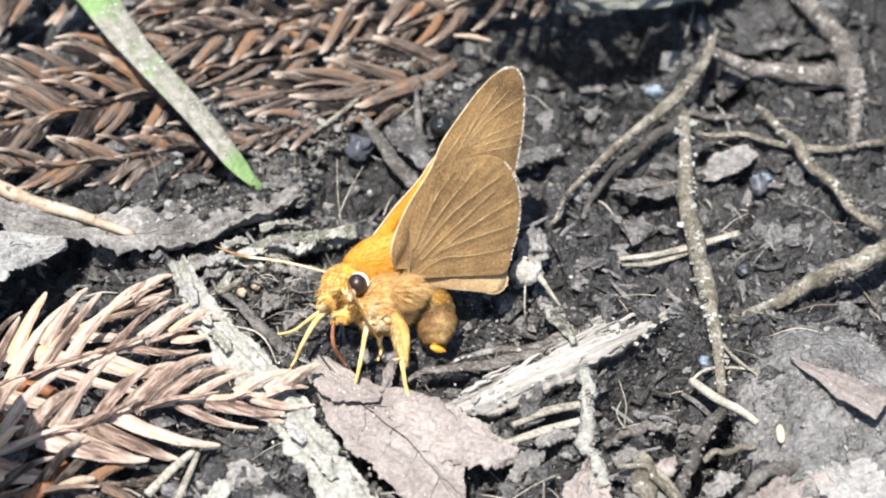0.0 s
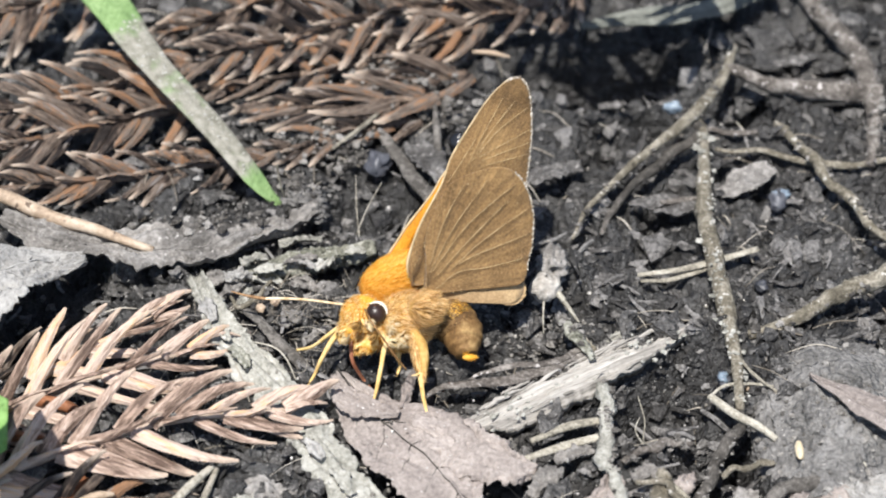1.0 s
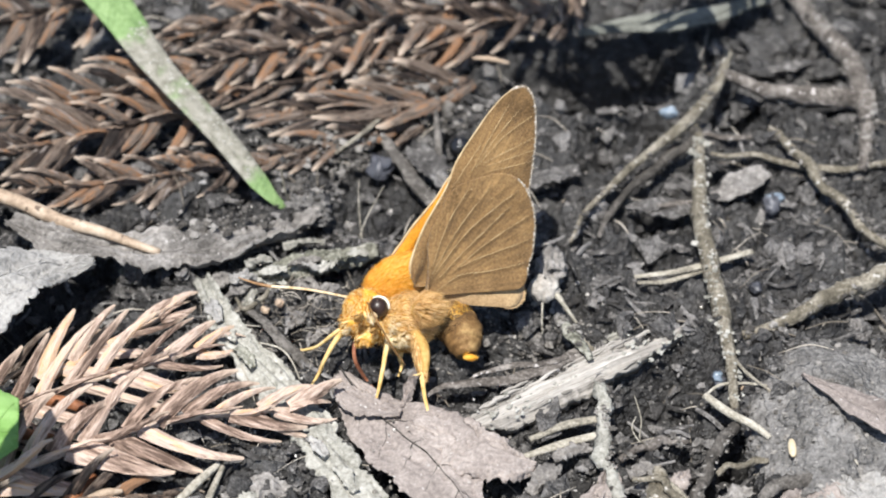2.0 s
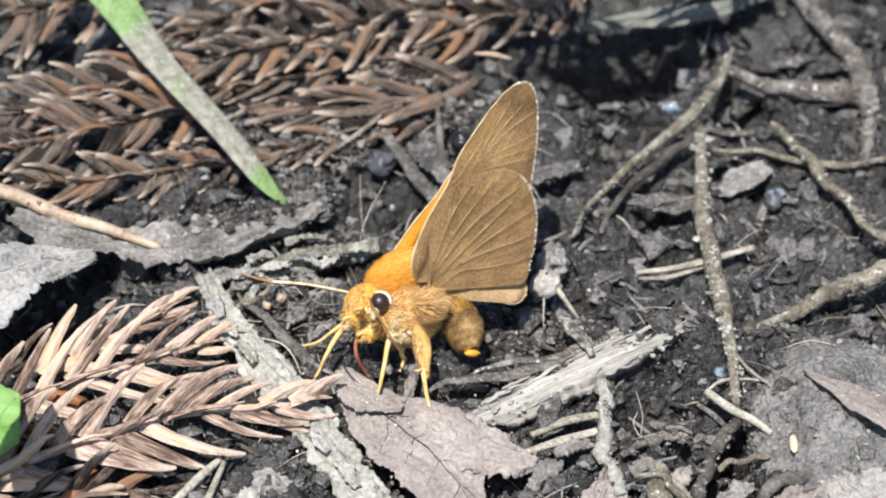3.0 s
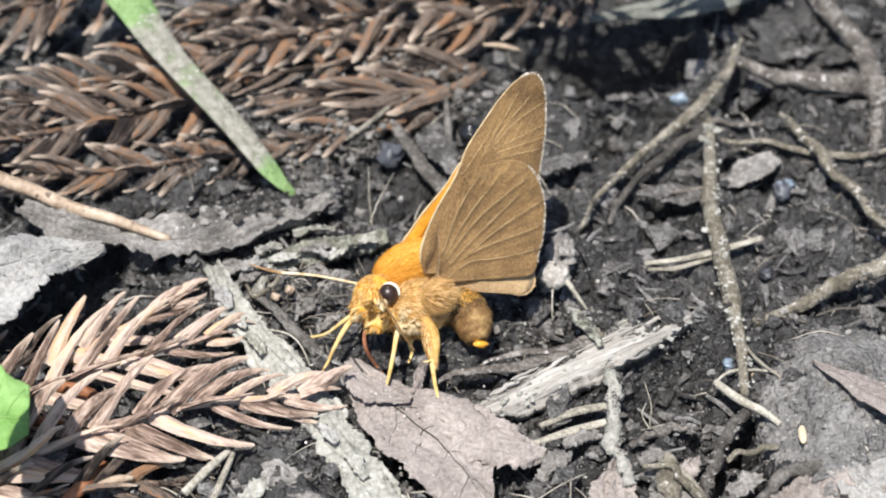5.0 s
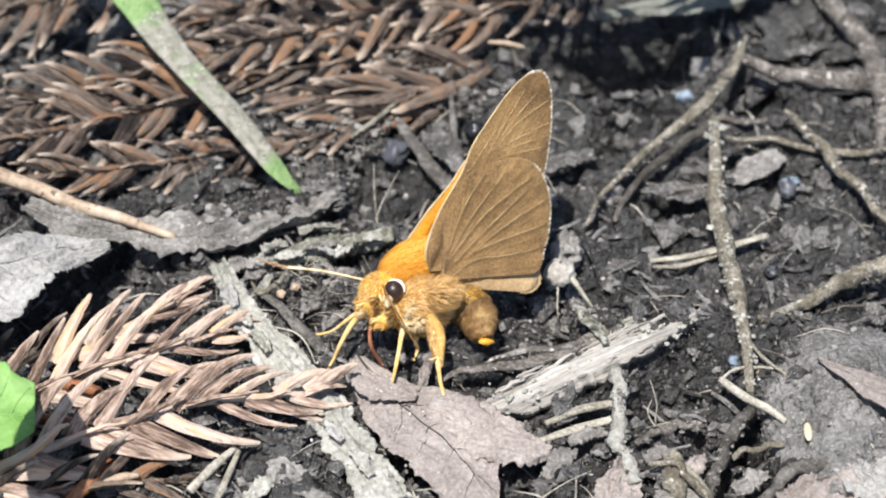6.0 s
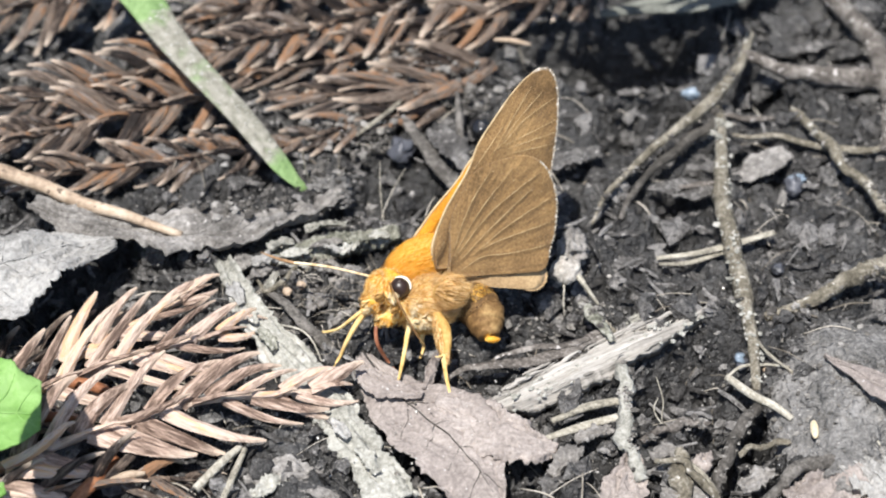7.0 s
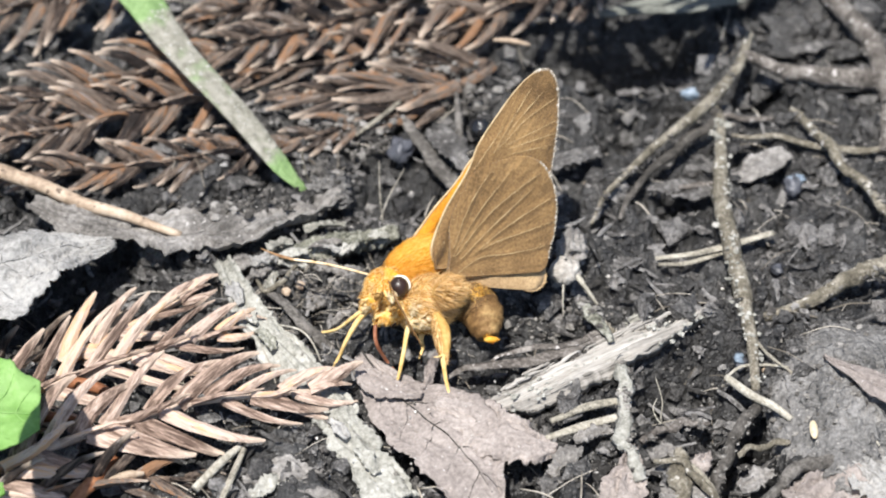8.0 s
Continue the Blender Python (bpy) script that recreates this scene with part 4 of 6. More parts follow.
for i, (p, angle, length, width, mat) in enumerate([
        ((-16.36, -3.46, 2.00), 5, 2.6, 0.55, M_LEAF_PALE), ((-18.24, -3.43, 1.60), 20, 2.4, 0.60, M_LEAF_GREY), ((-16.99, -4.76, 1.40), 35, 2.8, 0.60, M_LEAF_GREY), ((-15.02, -1.74, 2.40), 15, 2.6, 0.50, M_STRIP), ((-10.06, -2.33, 2.40), -15, 3.0, 0.50, M_LEAF_PALE), ((-15.57, -9.92, 1.00), -75, 3.4, 0.80, M_TWIG_DARK), ((-8.61, -2.33, 2.40), 40, 2.2, 0.50, M_STRIP), ((-9.50, -5.47, 0.80), 60, 2.4, 0.50, M_LEAF_GREY), ((-11.48, -7.97, 0.80), 30, 2.2, 0.50, M_LEAF_GREY), ((-8.43, -6.91, 0.80), -30, 2.4, 0.60, M_CHIP), ((23.85, 6.26, 1.00), 2, 4.5, 0.90, M_CHIP), ((16.96, -2.93, 0.80), 20, 3.0, 0.90, M_CHIP), ((34.16, 7.63, 0.80), -10, 3.0, 0.60, M_CHIP),
        ((-15.73, -4.92, 0.60), 70, 3.0, 0.7, M_STRIP), ((-12.33, -6.16, 0.40), 20, 3.4, 0.5, M_TWIG_DARK),
        ((-10.10, -3.10, 0.60), -20, 3.0, 0.8, M_LEAF_GREY), ((-13.75, -2.74, 0.60), 160, 3.2, 0.5, M_STRIP), ((-8.91, -8.82, 0.20), 35, 3.0, 0.5, M_LEAF_GREY),
        ((-0.95, -16.01, 0.90), 75, 5.0, 0.6, M_LEAF_PINK), ((-11.05, 2.27, 0.80), 8, 4, 0.5, M_STRIP),
        ((14.47, -11.35, 1.40), -62, 6.0, 0.5, M_TWIG), ((17.65, -9.38, 0.80), 35, 3.0, 0.5, M_STRIP), ((11.73, 11.47, 0.90), 30, 4.4, 1.1, M_CHIP),
        ((0.60, 12.36, 1.40), -58, 6.5, 1.5, M_CHIP), ((18.74, 20.8, 1.00), 5, 3.2, 0.5, M_CHIP), ((23.9, 7.24, 0.80), 0, 4.2, 0.35, M_CHIP),
        ((21.8, 7.63, 0.80), 12, 5, 0.8, M_CHIP), ((12.78, 10.90, 1.20), 28, 5.5, 1.3, M_CHIP), ((37.2, 27.2, 1.40), 8, 5, 0.8, M_CHIP), ((19.17, -25.7, 0.80), 15, 3, 0.9, M_LEAF_GREY),
        ((10.44, -26.4, 0.80), 55, 4, 1.0, M_LEAF_GREY), ((12.96, -23.6, 0.90), 20, 3.5, 0.8, M_LEAF_GREY), ((22.0, -26.5, 0.60), 60, 3, 1.0, M_LEAF_PINK),
        ((-14.55, -29.2, 0.80), 30, 4, 1.0, M_STRIP), ((-10.70, -29.8, 0.80), -20, 4, 0.9, M_LEAF_GREY), ((26.7, -28.4, 0.60), 25, 3.5, 1.1, M_LEAF_GREY),
        ((-17.33, 1.65, 1.40), 10, 4, 0.6, M_LEAF_GREY), ((20.8, -30.2, 0.60), -10, 5, 1.2, M_LEAF_GREY), ((8.92, -28.9, 0.50), 80, 3, 0.8, M_CHIP)]):
    bark_chip(p, angle, length, width, 400 + i, mat)
path = [(12.31, -8.66, 2.00), (13.7, -11.4, 2.60), (15.0, -13.9, 2.40)]
muddy(stick("twig", M_MOSS, "grey stub of a branch ending at the wood fragment", "twig", path, [0.3, 0.5, 0.55, 0.5, 0.3], TW, n=50, sides=14, flat=0.6, rough=0.7, ridges=0.3, seed=50, bend=0.3), path, 0.5, 40, 602)
path = [(37.9, 39.5, 2.00), (40.7, 31.7, 2.40), (43.0, 24.7, 2.40), (43.6, 17.56, 2.00), (42.2, 12.16, 1.00)]
muddy(stick("root", M_TWIG_BROWN, "thick grey-brown root curving over the soil", "root", path, [0.8, 1.0, 1.05, 0.9, 0.5], n=50, sides=12, rough=0.4, seed=48, bend=0.8), path, 0.85, 320, 609)
stick("twig", M_RUST, "rust-brown stripped twig under cedar fronds", "twig", [(-31.9, -32.2, 0.80), (-29.8, -29.5, 1.40), (-27.9, -26.5, 1.20)], [0.55, 0.6, 0.4], TW, n=24, rough=0.3, seed=51)
stick("twig", M_TWIG_DARK, "dark curved twig edging a leaf fragment", "twig", [(27.1, -31.4, 0.90), (30.0, -28.3, 1.60), (34.0, -26.6, 1.80), (36.0, -25.9, 1.40)], [0.4, 0.6, 0.6, 0.3], TW, rough=0.7, n=40, seed=41, bend=0.8)
stick("straw", M_STRAW_PALE, "thin pale forked rootlet on the soil", "straw", [(18.59, -27.2, 1.00), (20.8, -27.0, 1.10), (22.3, -28.7, 1.00), (23.4, -30.9, 0.70)], [0.16, 0.25, 0.28, 0.2], "dry stems", n=24, rough=0.4, seed=42)
stick("straw", M_STRAW_PALE, "fine curled rootlet on a clod", "straw", [(35.7, -27.5, 2.20), (35.5, -25.7, 2.60), (36.5, -24.9, 2.80), (37.1, -26.3, 2.60)], [0.1, 0.13, 0.12, 0.08], "dry stems", n=24, sides=6, seed=43)
stick("straw", M_STRAW_PALE, "thin upright pale stalk beside a grass leaf", "straw", [(-12.68, 7.81, 1.00), (-13.02, 7.64, 3.00), (-13.28, 7.99, 5.00)], [0.12, 0.1, 0.12], "dry stems", n=16, sides=6, seed=44)
stick("straw", M_STRAW_PALE, "fine pale bristle in the soil", "straw", [(-5.95, 3.33, 0.50), (-4.98, 4.69, 2.50), (-3.60, 6.20, 4.50)], [0.05, 0.06, 0.03], "dry stems", n=12, sides=5, seed=45)
stick("straw", M_STRAW_PALE, "fine pale bristle in the soil", "straw", [(-5.61, 2.57, 0.50), (-5.94, 5.08, 2.50), (-6.00, 7.21, 4.50)], [0.06, 0.07, 0.03], "dry stems", n=12, sides=5, seed=46)
stick("twig", M_TWIG_DARK, "short dark stalk in the soil", "twig", [(1.69, 13.18, 0.80), (1.53, 15.51, 2.00), (1.32, 18.51, 3.00)], [0.35, 0.3, 0.2], TW, n=16, rough=0.6, seed=47)
stick("twig", M_TWIG_DARK, "flat grey stick lying beside the bark strip", "twig", [(-16.11, -6.75, 1.60), (-14.22, -8.74, 1.60), (-11.87, -11.02, 0.90), (-9.02, -14.09, -0.10), (-6.71, -16.52, -0.40)], [0.3, 0.55, 0.62, 0.6, 0.4], TW, rough=0.6, flat=0.5, n=50, sides=10, seed=71, bend=0.5)
stick("twig", M_TWIG, "thin grey rootlet forking in front of the butterfly", "twig", [(-17.09, -5.68, 1.60), (-16.19, -7.13, 1.70), (-14.56, -6.26, 2.20), (-13.24, -4.51, 2.40)], [0.15, 0.22, 0.22, 0.18], TW, rough=0.6, n=36, sides=8, seed=72, bend=0.3)
stick("straw", M_STRAW_PALE, "thin pale curved fibre on the soil", "straw", [(-14.60, -11.38, 1.80), (-12.79, -12.19, 2.00), (-11.65, -13.44, 1.80), (-10.82, -15.09, 1.00)], [0.07, 0.09, 0.06], "dry stems", n=24, sides=6, seed=73)
stick("twig", M_TWIG_BROWN, "faint grey stick half in the soil", "twig", [(22.28, 7.06, 1.20), (24.43, 7.26, 1.30), (26.33, 7.52, 1.20)], [0.2, 0.35, 0.3], TW, rough=0.5, n=24, seed=74)
stick("twig", M_TWIG, "upright lumpy stub of bark in the litter", "twig", [(20.14, -31.68, 0.50), (20.40, -28.56, 1.20), (20.06, -25.94, 1.80)], [0.7, 0.65, 0.6, 0.35], TW, rough=1.5, ridges=0.4, n=40, sides=14, seed=75, bend=0.8)
stick("twig", M_TWIG, "thin grey twig across a stub of bark", "twig", [(18.07, -27.22, 1.60), (20.30, -27.72, 2.20), (21.74, -29.37, 1.80), (23.30, -31.33, 1.20)], [0.2, 0.35, 0.4, 0.3], TW, rough=0.6, n=36, seed=76, bend=0.5)
stick("straw", M_STRAW_PALE, "fine looped root fibre over a hollow", "straw", [(18.58, -18.06, 2.20), (18.98, -21.01, 2.40), (18.78, -22.92, 2.00), (19.54, -23.17, 1.40)], [0.05, 0.07, 0.05], "dry stems", n=24, sides=5, seed=77)
stick("straw", M_STRAW_PALE, "fine looped root fibre over a hollow", "straw", [(18.62, -20.15, 1.80), (18.18, -21.63, 2.00), (18.70, -22.94, 1.80), (19.81, -22.94, 1.20)], [0.05, 0.07, 0.05], "dry stems", n=24, sides=5, seed=78)


# ---- clods, seeds, small stones ----
def lump(name, mat, label, category, centre, radii, seed, group="", rough=0.2, rows=24, cols=32, kind="", freq=1.0):
    c = np.array(centre, float)
    return thing(name, ball(c, radii, seed, rough, rows, cols, freq=freq), mat, label, category, group, kind, at=c - np.array([0, 0, radii[2] * 0.5]))


def clod():
    c = np.array((36.5, -19.46, -2.50), float)
    v, f = ball((0, 0, 0), (7.6, 12.4, 5.2), 3, 0.12, 190, 260, freq=1.6)
    n = v / (np.linalg.norm(v, axis=1)[:, None])
    d = 0.5 * value_noise(v[:, 0] / 1.6 + 90, v[:, 1] / 1.6 + 90, 65) + 0.4 * lumps(v[:, 0] / 0.9 + 80, v[:, 1] / 0.9 + 80, 66) * (value_noise(v[:, 0] / 4 + 30, v[:, 1] / 4 + 30, 67) > 0.45) + 0.3 * value_noise(v[:, 0] / 0.35 + 90, v[:, 1] / 0.35 + 90, 68)
    v = v + n * d[:, None]
    ob = thing("clod", (v + c, f), M_CLAY, "large smooth grey clod of dried clay soil", "clod", at=c - (0, 0, 2.6))
    rng = np.random.default_rng(69)
    top = v[v[:, 2] > 1.0]
    crumbs = []
    for k in rng.integers(0, len(top), 420):
        r = 0.05 + 0.3 * rng.random() ** 4
        crumbs.append(ball(top[k] + (0, 0, 2.6), (r * 1.2, r, r * 0.7), int(rng.integers(900)), 0.9, 5, 7, freq=1.5))
    part("mud_crust", join(crumbs), M_MUD, ob, "small grey crumbs on the clod", False)
    return ob


clod()
lump("clod", M_CLAY, "small crumbly clod at the foot of a grass blade", "clod", (-10.95, 7.40, 0.80), (1.7, 1.2, 1.1), 31, rough=0.8, freq=3.2)
lump("clod", M_CLAY, "small crumbly clod at the foot of a grass blade", "clod", (-9.84, 5.83, 0.60), (0.9, 0.7, 0.7), 32, rough=0.8, freq=3.2)
lump("seed", M_SEED, "small pale oblong seed on a clod", "seed", (31.8, -24.1, 2.20), (0.38, 1.0, 0.42), 4, rough=0.1)
for p in ((31.6, -14.60, 1.20), (28.6, -16.11, 1.00), (-14.20, -7.04, 1.60), (-12.95, -6.25, 1.60), (31.50, -13.91, 0.60)):
    lump("seed", M_STRAW, "tiny tan husk on the soil", "seed", p, (0.36, 0.42, 0.3), 14, rough=0.7, rows=9, cols=11)
lump("soil_clod", M_CRUMB, "low grey clod of dried soil under the root", "clod", (37.7, 30.1, -0.9), (6.0, 6.5, 1.9), 81, rough=0.9, rows=40, cols=52, freq=3.0)
lump("soil_clod", M_CRUMB, "small grey clod of dried soil beside the root", "clod", (40.3, 23.2, -0.9), (4.0, 3.0, 1.6), 82, rough=0.9, rows=32, cols=40, freq=3.0)
M_BUD = material("pale_dried_bud", [(0.2, 0.18, 0.155), (0.4, 0.37, 0.33), (0.56, 0.53, 0.49)], 500, rough=0.85, bump=1.0, fine=2200, fine_mix=0.5)


def bud():
    """A round dried bud with a shrivelled husk above it and two short stalks."""
    at = np.array((11.08, -5.56, 2.80))
    ob = thing("bud", ball(at, (1.36, 1.3, 1.25), 5, 0.22, 24, 32, freq=1.8), M_BUD, "pale round dried bud with a shrivelled husk and stalk", "bud", at=at)
    husk = np.array((11.98, -1.77, 1.70)) - at
    part("husk", ball(husk, (1.3, 1.9, 1.3), 8, 0.45, 26, 34, freq=2.4), M_LEAF_GREY, ob, "grey shrivelled husk")
    for pts, r in ([(12.19, -6.15, 2.60), (12.98, -7.33, 2.20), (14.00, -8.36, 1.20)], 0.22), ([(10.91, -6.69, 2.20), (10.82, -8.39, 1.60), (10.88, -9.19, 0.60)], 0.08):
        part("stalk", tube(np.array(pts) - at, [r * 1.5, r, r * 0.6], n=16, sides=7, rough=0.4, seed=27), M_STRAW_PALE, ob)


bud()
for i, (p, r) in enumerate([((33.4, 7.81, 1.00), 1.2), ((3.64, 16.48, 0.60), 1.0), ((26.3, -14.73, 0.60), 0.8), ((-4.04, 12.77, 0.80), 1.5), ((30.8, -2.81, 0.30), 0.7)]):
    lump("pebble", M_PEBBLE, "small dark wet glossy pebble in the soil", "pebble", p, (r * 0.8, r, r * 0.5), 6 + i, "wet pebbles", rough=0.7, rows=9, cols=11, freq=1.4)


M_BLACK = material("glossy_black_seed", [(0.006, 0.006, 0.007), (0.012, 0.012, 0.013), (0.02, 0.02, 0.02)], 600, rough=0.12, bump=0.1, spec=0.7)
lump("seed", M_BLACK, "round glossy black seed half buried in soil", "seed", (3.62, 15.33, 1.20), (1.1, 1.1, 1.0), 24, rough=0.08)
lump("seed", M_LEAF_PALE, "tiny pale husk caught in the litter", "seed", (-13.50, 9.44, 2.20), (0.34, 0.22, 0.2), 25, rough=0.9, rows=9, cols=11)
lump("seed", M_LEAF_PALE, "tiny pale husk caught in the litter", "seed", (-20.74, 8.19, 3.00), (0.34, 0.22, 0.2), 26, rough=0.9, rows=9, cols=11)
# Bluish lumps put in where wet soil and pebbles glint.
lump("glassy_grain", M_GLINT, "small glossy bluish lump put in for a wet glint", "grain", (24.1, 18.37, 2.90), (0.75, 0.6, 0.6), 17, rough=0.5, rows=9, cols=11)
lump("glassy_grain", M_GLINT, "small glossy bluish lump put in for a wet glint", "grain", (33.7, 8.15, 1.20), (0.9, 0.6, 0.45), 18, rough=0.5, rows=9, cols=11)
lump("glassy_grain", M_GLINT, "small glossy bluish lump put in for a wet glint", "grain", (26.3, -14.82, 1.00), (0.5, 0.5, 0.5), 19, rough=0.5, rows=9, cols=11)


def scatter_crumbs():
    rng = np.random.default_rng(77)
    out = []
    for _ in range(5200):
        x, y = rng.uniform(-52, 52), rng.uniform(-33, 46)
        r = 0.16 + 1.1 * rng.random() ** 5
        z = float(ground_height(x, y)) + 0.1 * r
        out.append(ball((x, y, z), (r, r * rng.uniform(0.6, 1.3), r * rng.uniform(0.5, 0.9)), rng.integers(1000), 0.9, 5, 7, freq=1.5))
    v, f = join(out)
    return thing("soil_crumbs", (v, f), M_CRUMB, "loose dark soil crumbs of many sizes", "soil crumbs", kind="stuff", smooth=False)


def scatter_chips():
    rng = np.random.default_rng(78)
    out = []
    for _ in range(2600):
        x, y = rng.uniform(-50, 52), rng.uniform(-33, 44)
        if y > -4 and x > 8 and rng.random() < 0.5:
            continue
        if y > 10 and x > -8 and rng.random() < 0.6:
            continue
        z = float(ground_height(x, y)) + 0.25
        a, L = rng.uniform(0, 6.28), 0.45 + 2.9 * rng.random() ** 2.8
        d = np.array([math.cos(a), math.sin(a), rng.normal(0, 0.22)])
        p = np.array([x, y, z])
        w = L * rng.uniform(0.05, 0.32)
        out.append(sheet([p - d * L / 2, p + np.array([0, 0, 0.15]), p + d * L / 2], [w * 0.4, w, w * 0.5], [w * 0.4, w, w * 0.3], nu=7, nv=4, thick=0.12, wave=0.7, tear=0.7, seed=int(rng.integers(900))))
    v, f = join(out)
    return thing("litter_chips", (v, f), M_CHIP, "scattered chips of leaf, bark and wood", "litter", kind="stuff", smooth=False)


def scatter_mud():
    """Crumbs of mud lying on the pressed frond and the torn leaf."""
    rng = np.random.default_rng(83)
    out = []
    for cx, cy, sx, sy, z, n in ((-10.2, 16.9, 6, 2.5, 1.8, 420), (-3.6, 23.2, 6, 3, 2.4, 420), (-11.3, 8.5, 2.0, 1.4, 1.0, 260), (-10, 17, 6, 3.0, 1.2, 420), (-8, 14, 4, 2.5, 0.8, 200), (-18, 3, 6, 1.6, 3.0, 130), (2, 20, 3.5, 3.0, 1.0, 160), (10, -8, 6, 5, None, 420)):
        for _ in range(n):
            x, y = rng.normal(cx, sx * 0.5), rng.normal(cy, sy * 0.5)
            r = 0.07 + 0.4 * rng.random() ** 4
            low = float(ground_height(x, y)) + 0.1 if z is None else z + rng.uniform(-1.0, 0.6)
            out.append(ball((x, y, low), (r, r * rng.uniform(0.7, 1.2), r * 0.7), rng.integers(1000), 0.9, 5, 7, freq=1.5))
    v, f = join(out)
    return thing("mud_crumbs", (v, f), M_MUD, "grey mud crumbs caught on litter", "soil crumbs", kind="stuff", smooth=False)


def scatter_sticks():
    rng = np.random.default_rng(81)
    out = []
    while len(out) < 460:
        x, y = rng.uniform(-48, 50), rng.uniform(-33, 42)
        if y > 8 and rng.random() < 0.6:
            continue
        z = float(ground_height(x, y)) + 0.35
        a, L = rng.uniform(0, 6.28), rng.uniform(1.6, 5.5)
        d = np.array([math.cos(a), math.sin(a), rng.normal(0, 0.2)])
        p = np.array([x, y, z])
        r = rng.uniform(0.1, 0.3)
        out.append(tube([p - d * L / 2, p + rng.normal(0, 0.25, 3), p + d * L / 2], [r * 0.7, r, r * 0.5], n=10, sides=6, rough=0.9, flat=rng.uniform(0.5, 1), seed=int(rng.integers(900))))
    v, f = join(out)
    return thing("twig_bits", (v, f), M_CHIP, "broken bits of twig and root over the soil", "litter", kind="stuff", smooth=False)


def scatter_fibres():
    rng = np.random.default_rng(79)
    out = []
    for _ in range(330):
        x, y = rng.uniform(-46, 48), rng.uniform(-32, 40)
        z = float(ground_height(x, y)) + 0.2
        a, L = rng.uniform(0, 6.28), rng.uniform(2, 6)
        d = np.array([math.cos(a), math.sin(a), 0])
        s = np.array([-d[1], d[0], 0]) * rng.normal(0, 0.25) * L
        p = np.array([x, y, z])
        r = rng.uniform(0.03, 0.09)
        out.append(tube([p - d * L / 2, p + s * 0.6 + np.array([0, 0, rng.uniform(0.2, 1.0)]), p + d * L / 2 + s], [r, r, r * 0.6], n=9, sides=5, seed=1))
    for _ in range(110):
        x, y = rng.normal(-11.0, 3.6), rng.normal(-7.2, 3.2)
        z = float(ground_height(x, y)) + rng.uniform(0.2, 0.9)
        a, L = rng.uniform(0, 6.28), rng.uniform(1.2, 3.6)
        d = np.array([math.cos(a), math.sin(a), rng.normal(0, 0.2)])
        p = np.array([x, y, z])
        r = rng.uniform(0.018, 0.045)
        out.append(tube([p - d * L / 2, p + rng.normal(0, 0.4, 3), p + d * L / 2], [r, r, r * 0.6], n=8, sides=5, seed=1))
    v, f = join(out)
    return thing("root_fibres", (v, f), M_FIBRE, "fine pale root fibres over the soil", "fibres", kind="stuff")


def scatter_grit():
    rng = np.random.default_rng(80)
    out = []
    for _ in range(1300):
        x, y = rng.uniform(-50, 52), rng.uniform(-33, 44)
        r = 0.05 + 0.16 * rng.random() ** 4
        out.append(ball((x, y, float(ground_height(x, y)) + r * 0.5), (r, r * 1.2, r * 0.8), rng.integers(1000), 0.5, 5, 6))
    for cx, cy, sx, sy, z in [(0.5, -23.5, 5.0, 3.6, 0.75)] * 110 + [(-12.5, -18, 3.0, 4.5, 1.1)] * 50:
        r = 0.05 + 0.14 * rng.random() ** 3
        out.append(ball((rng.normal(cx, sx), rng.normal(cy, sy), z + rng.uniform(-0.1, 0.3)), (r, r * 1.2, r * 0.8), rng.integers(1000), 0.5, 5, 6))
    v, f = join(out)
    return thing("sand_grit", (v, f), M_GRIT, "tiny pale sand grains in the soil", "sand", kind="stuff", smooth=False)


scatter_crumbs()
scatter_chips()
scatter_fibres()
scatter_sticks()
scatter_mud()
scatter_grit()

# ---- the skipper butterfly ----
M_WING = material("brown_wing_scales", [(0.165, 0.093, 0.034), (0.325, 0.196, 0.08), (0.51, 0.325, 0.14)], 200, (1, 1, 1), rough=0.55, bump=0.7, fine=4800, fine_mix=0.5, spec=0.35, through_light=0.35, sheen=0.25)
M_FOLD = material("light_brown_wing_scales", [(0.21, 0.13, 0.06), (0.38, 0.25, 0.125), (0.55, 0.39, 0.21)], 400, rough=0.6, bump=0.6, fine=4200, fine_mix=0.5, spec=0.3, sheen=0.2)
M_WING_ORANGE = material("orange_wing_scales", [(0.55, 0.22, 0.012), (0.75, 0.33, 0.02), (0.82, 0.42, 0.05)], 350, rough=0.6, bump=0.35, fine=4200, fine_mix=0.5, spec=0.3, through_light=0.25, sheen=0.2)
M_RIM = material("tan_wing_edge", [(0.33, 0.24, 0.13), (0.48, 0.36, 0.2), (0.6, 0.47, 0.29)], 900, rough=0.5, bump=0.2)
M_VEIN = material("golden_wing_vein", [(0.3, 0.2, 0.095), (0.5, 0.36, 0.18), (0.66, 0.5, 0.28)], 900, rough=0.5, bump=0.2)
M_FRINGE = material("pale_wing_fringe", [(0.16, 0.13, 0.095), (0.3, 0.26, 0.2), (0.52, 0.48, 0.42)], 900, rough=0.7, bump=0.2, island=True, vary=0.2)
M_FUR_ORANGE = material("orange_fur", [(0.62, 0.28, 0.02), (0.88, 0.47, 0.055), (0.95, 0.66, 0.19)], 500, rough=0.65, bump=0, island=True, vary=0.12, through_light=0.25)
M_FUR_TAN = material("tan_fur", [(0.36, 0.19, 0.055), (0.7, 0.43, 0.155), (0.88, 0.66, 0.36)], 380, rough=0.65, bump=0, island=True, vary=0.15, through_light=0.25)
M_FUR_YELLOW = material("yellow_fur", [(0.42, 0.17, 0.012), (0.82, 0.47, 0.08), (0.92, 0.76, 0.4)], 500, rough=0.65, bump=0, island=True, vary=0.28, through_light=0.25)
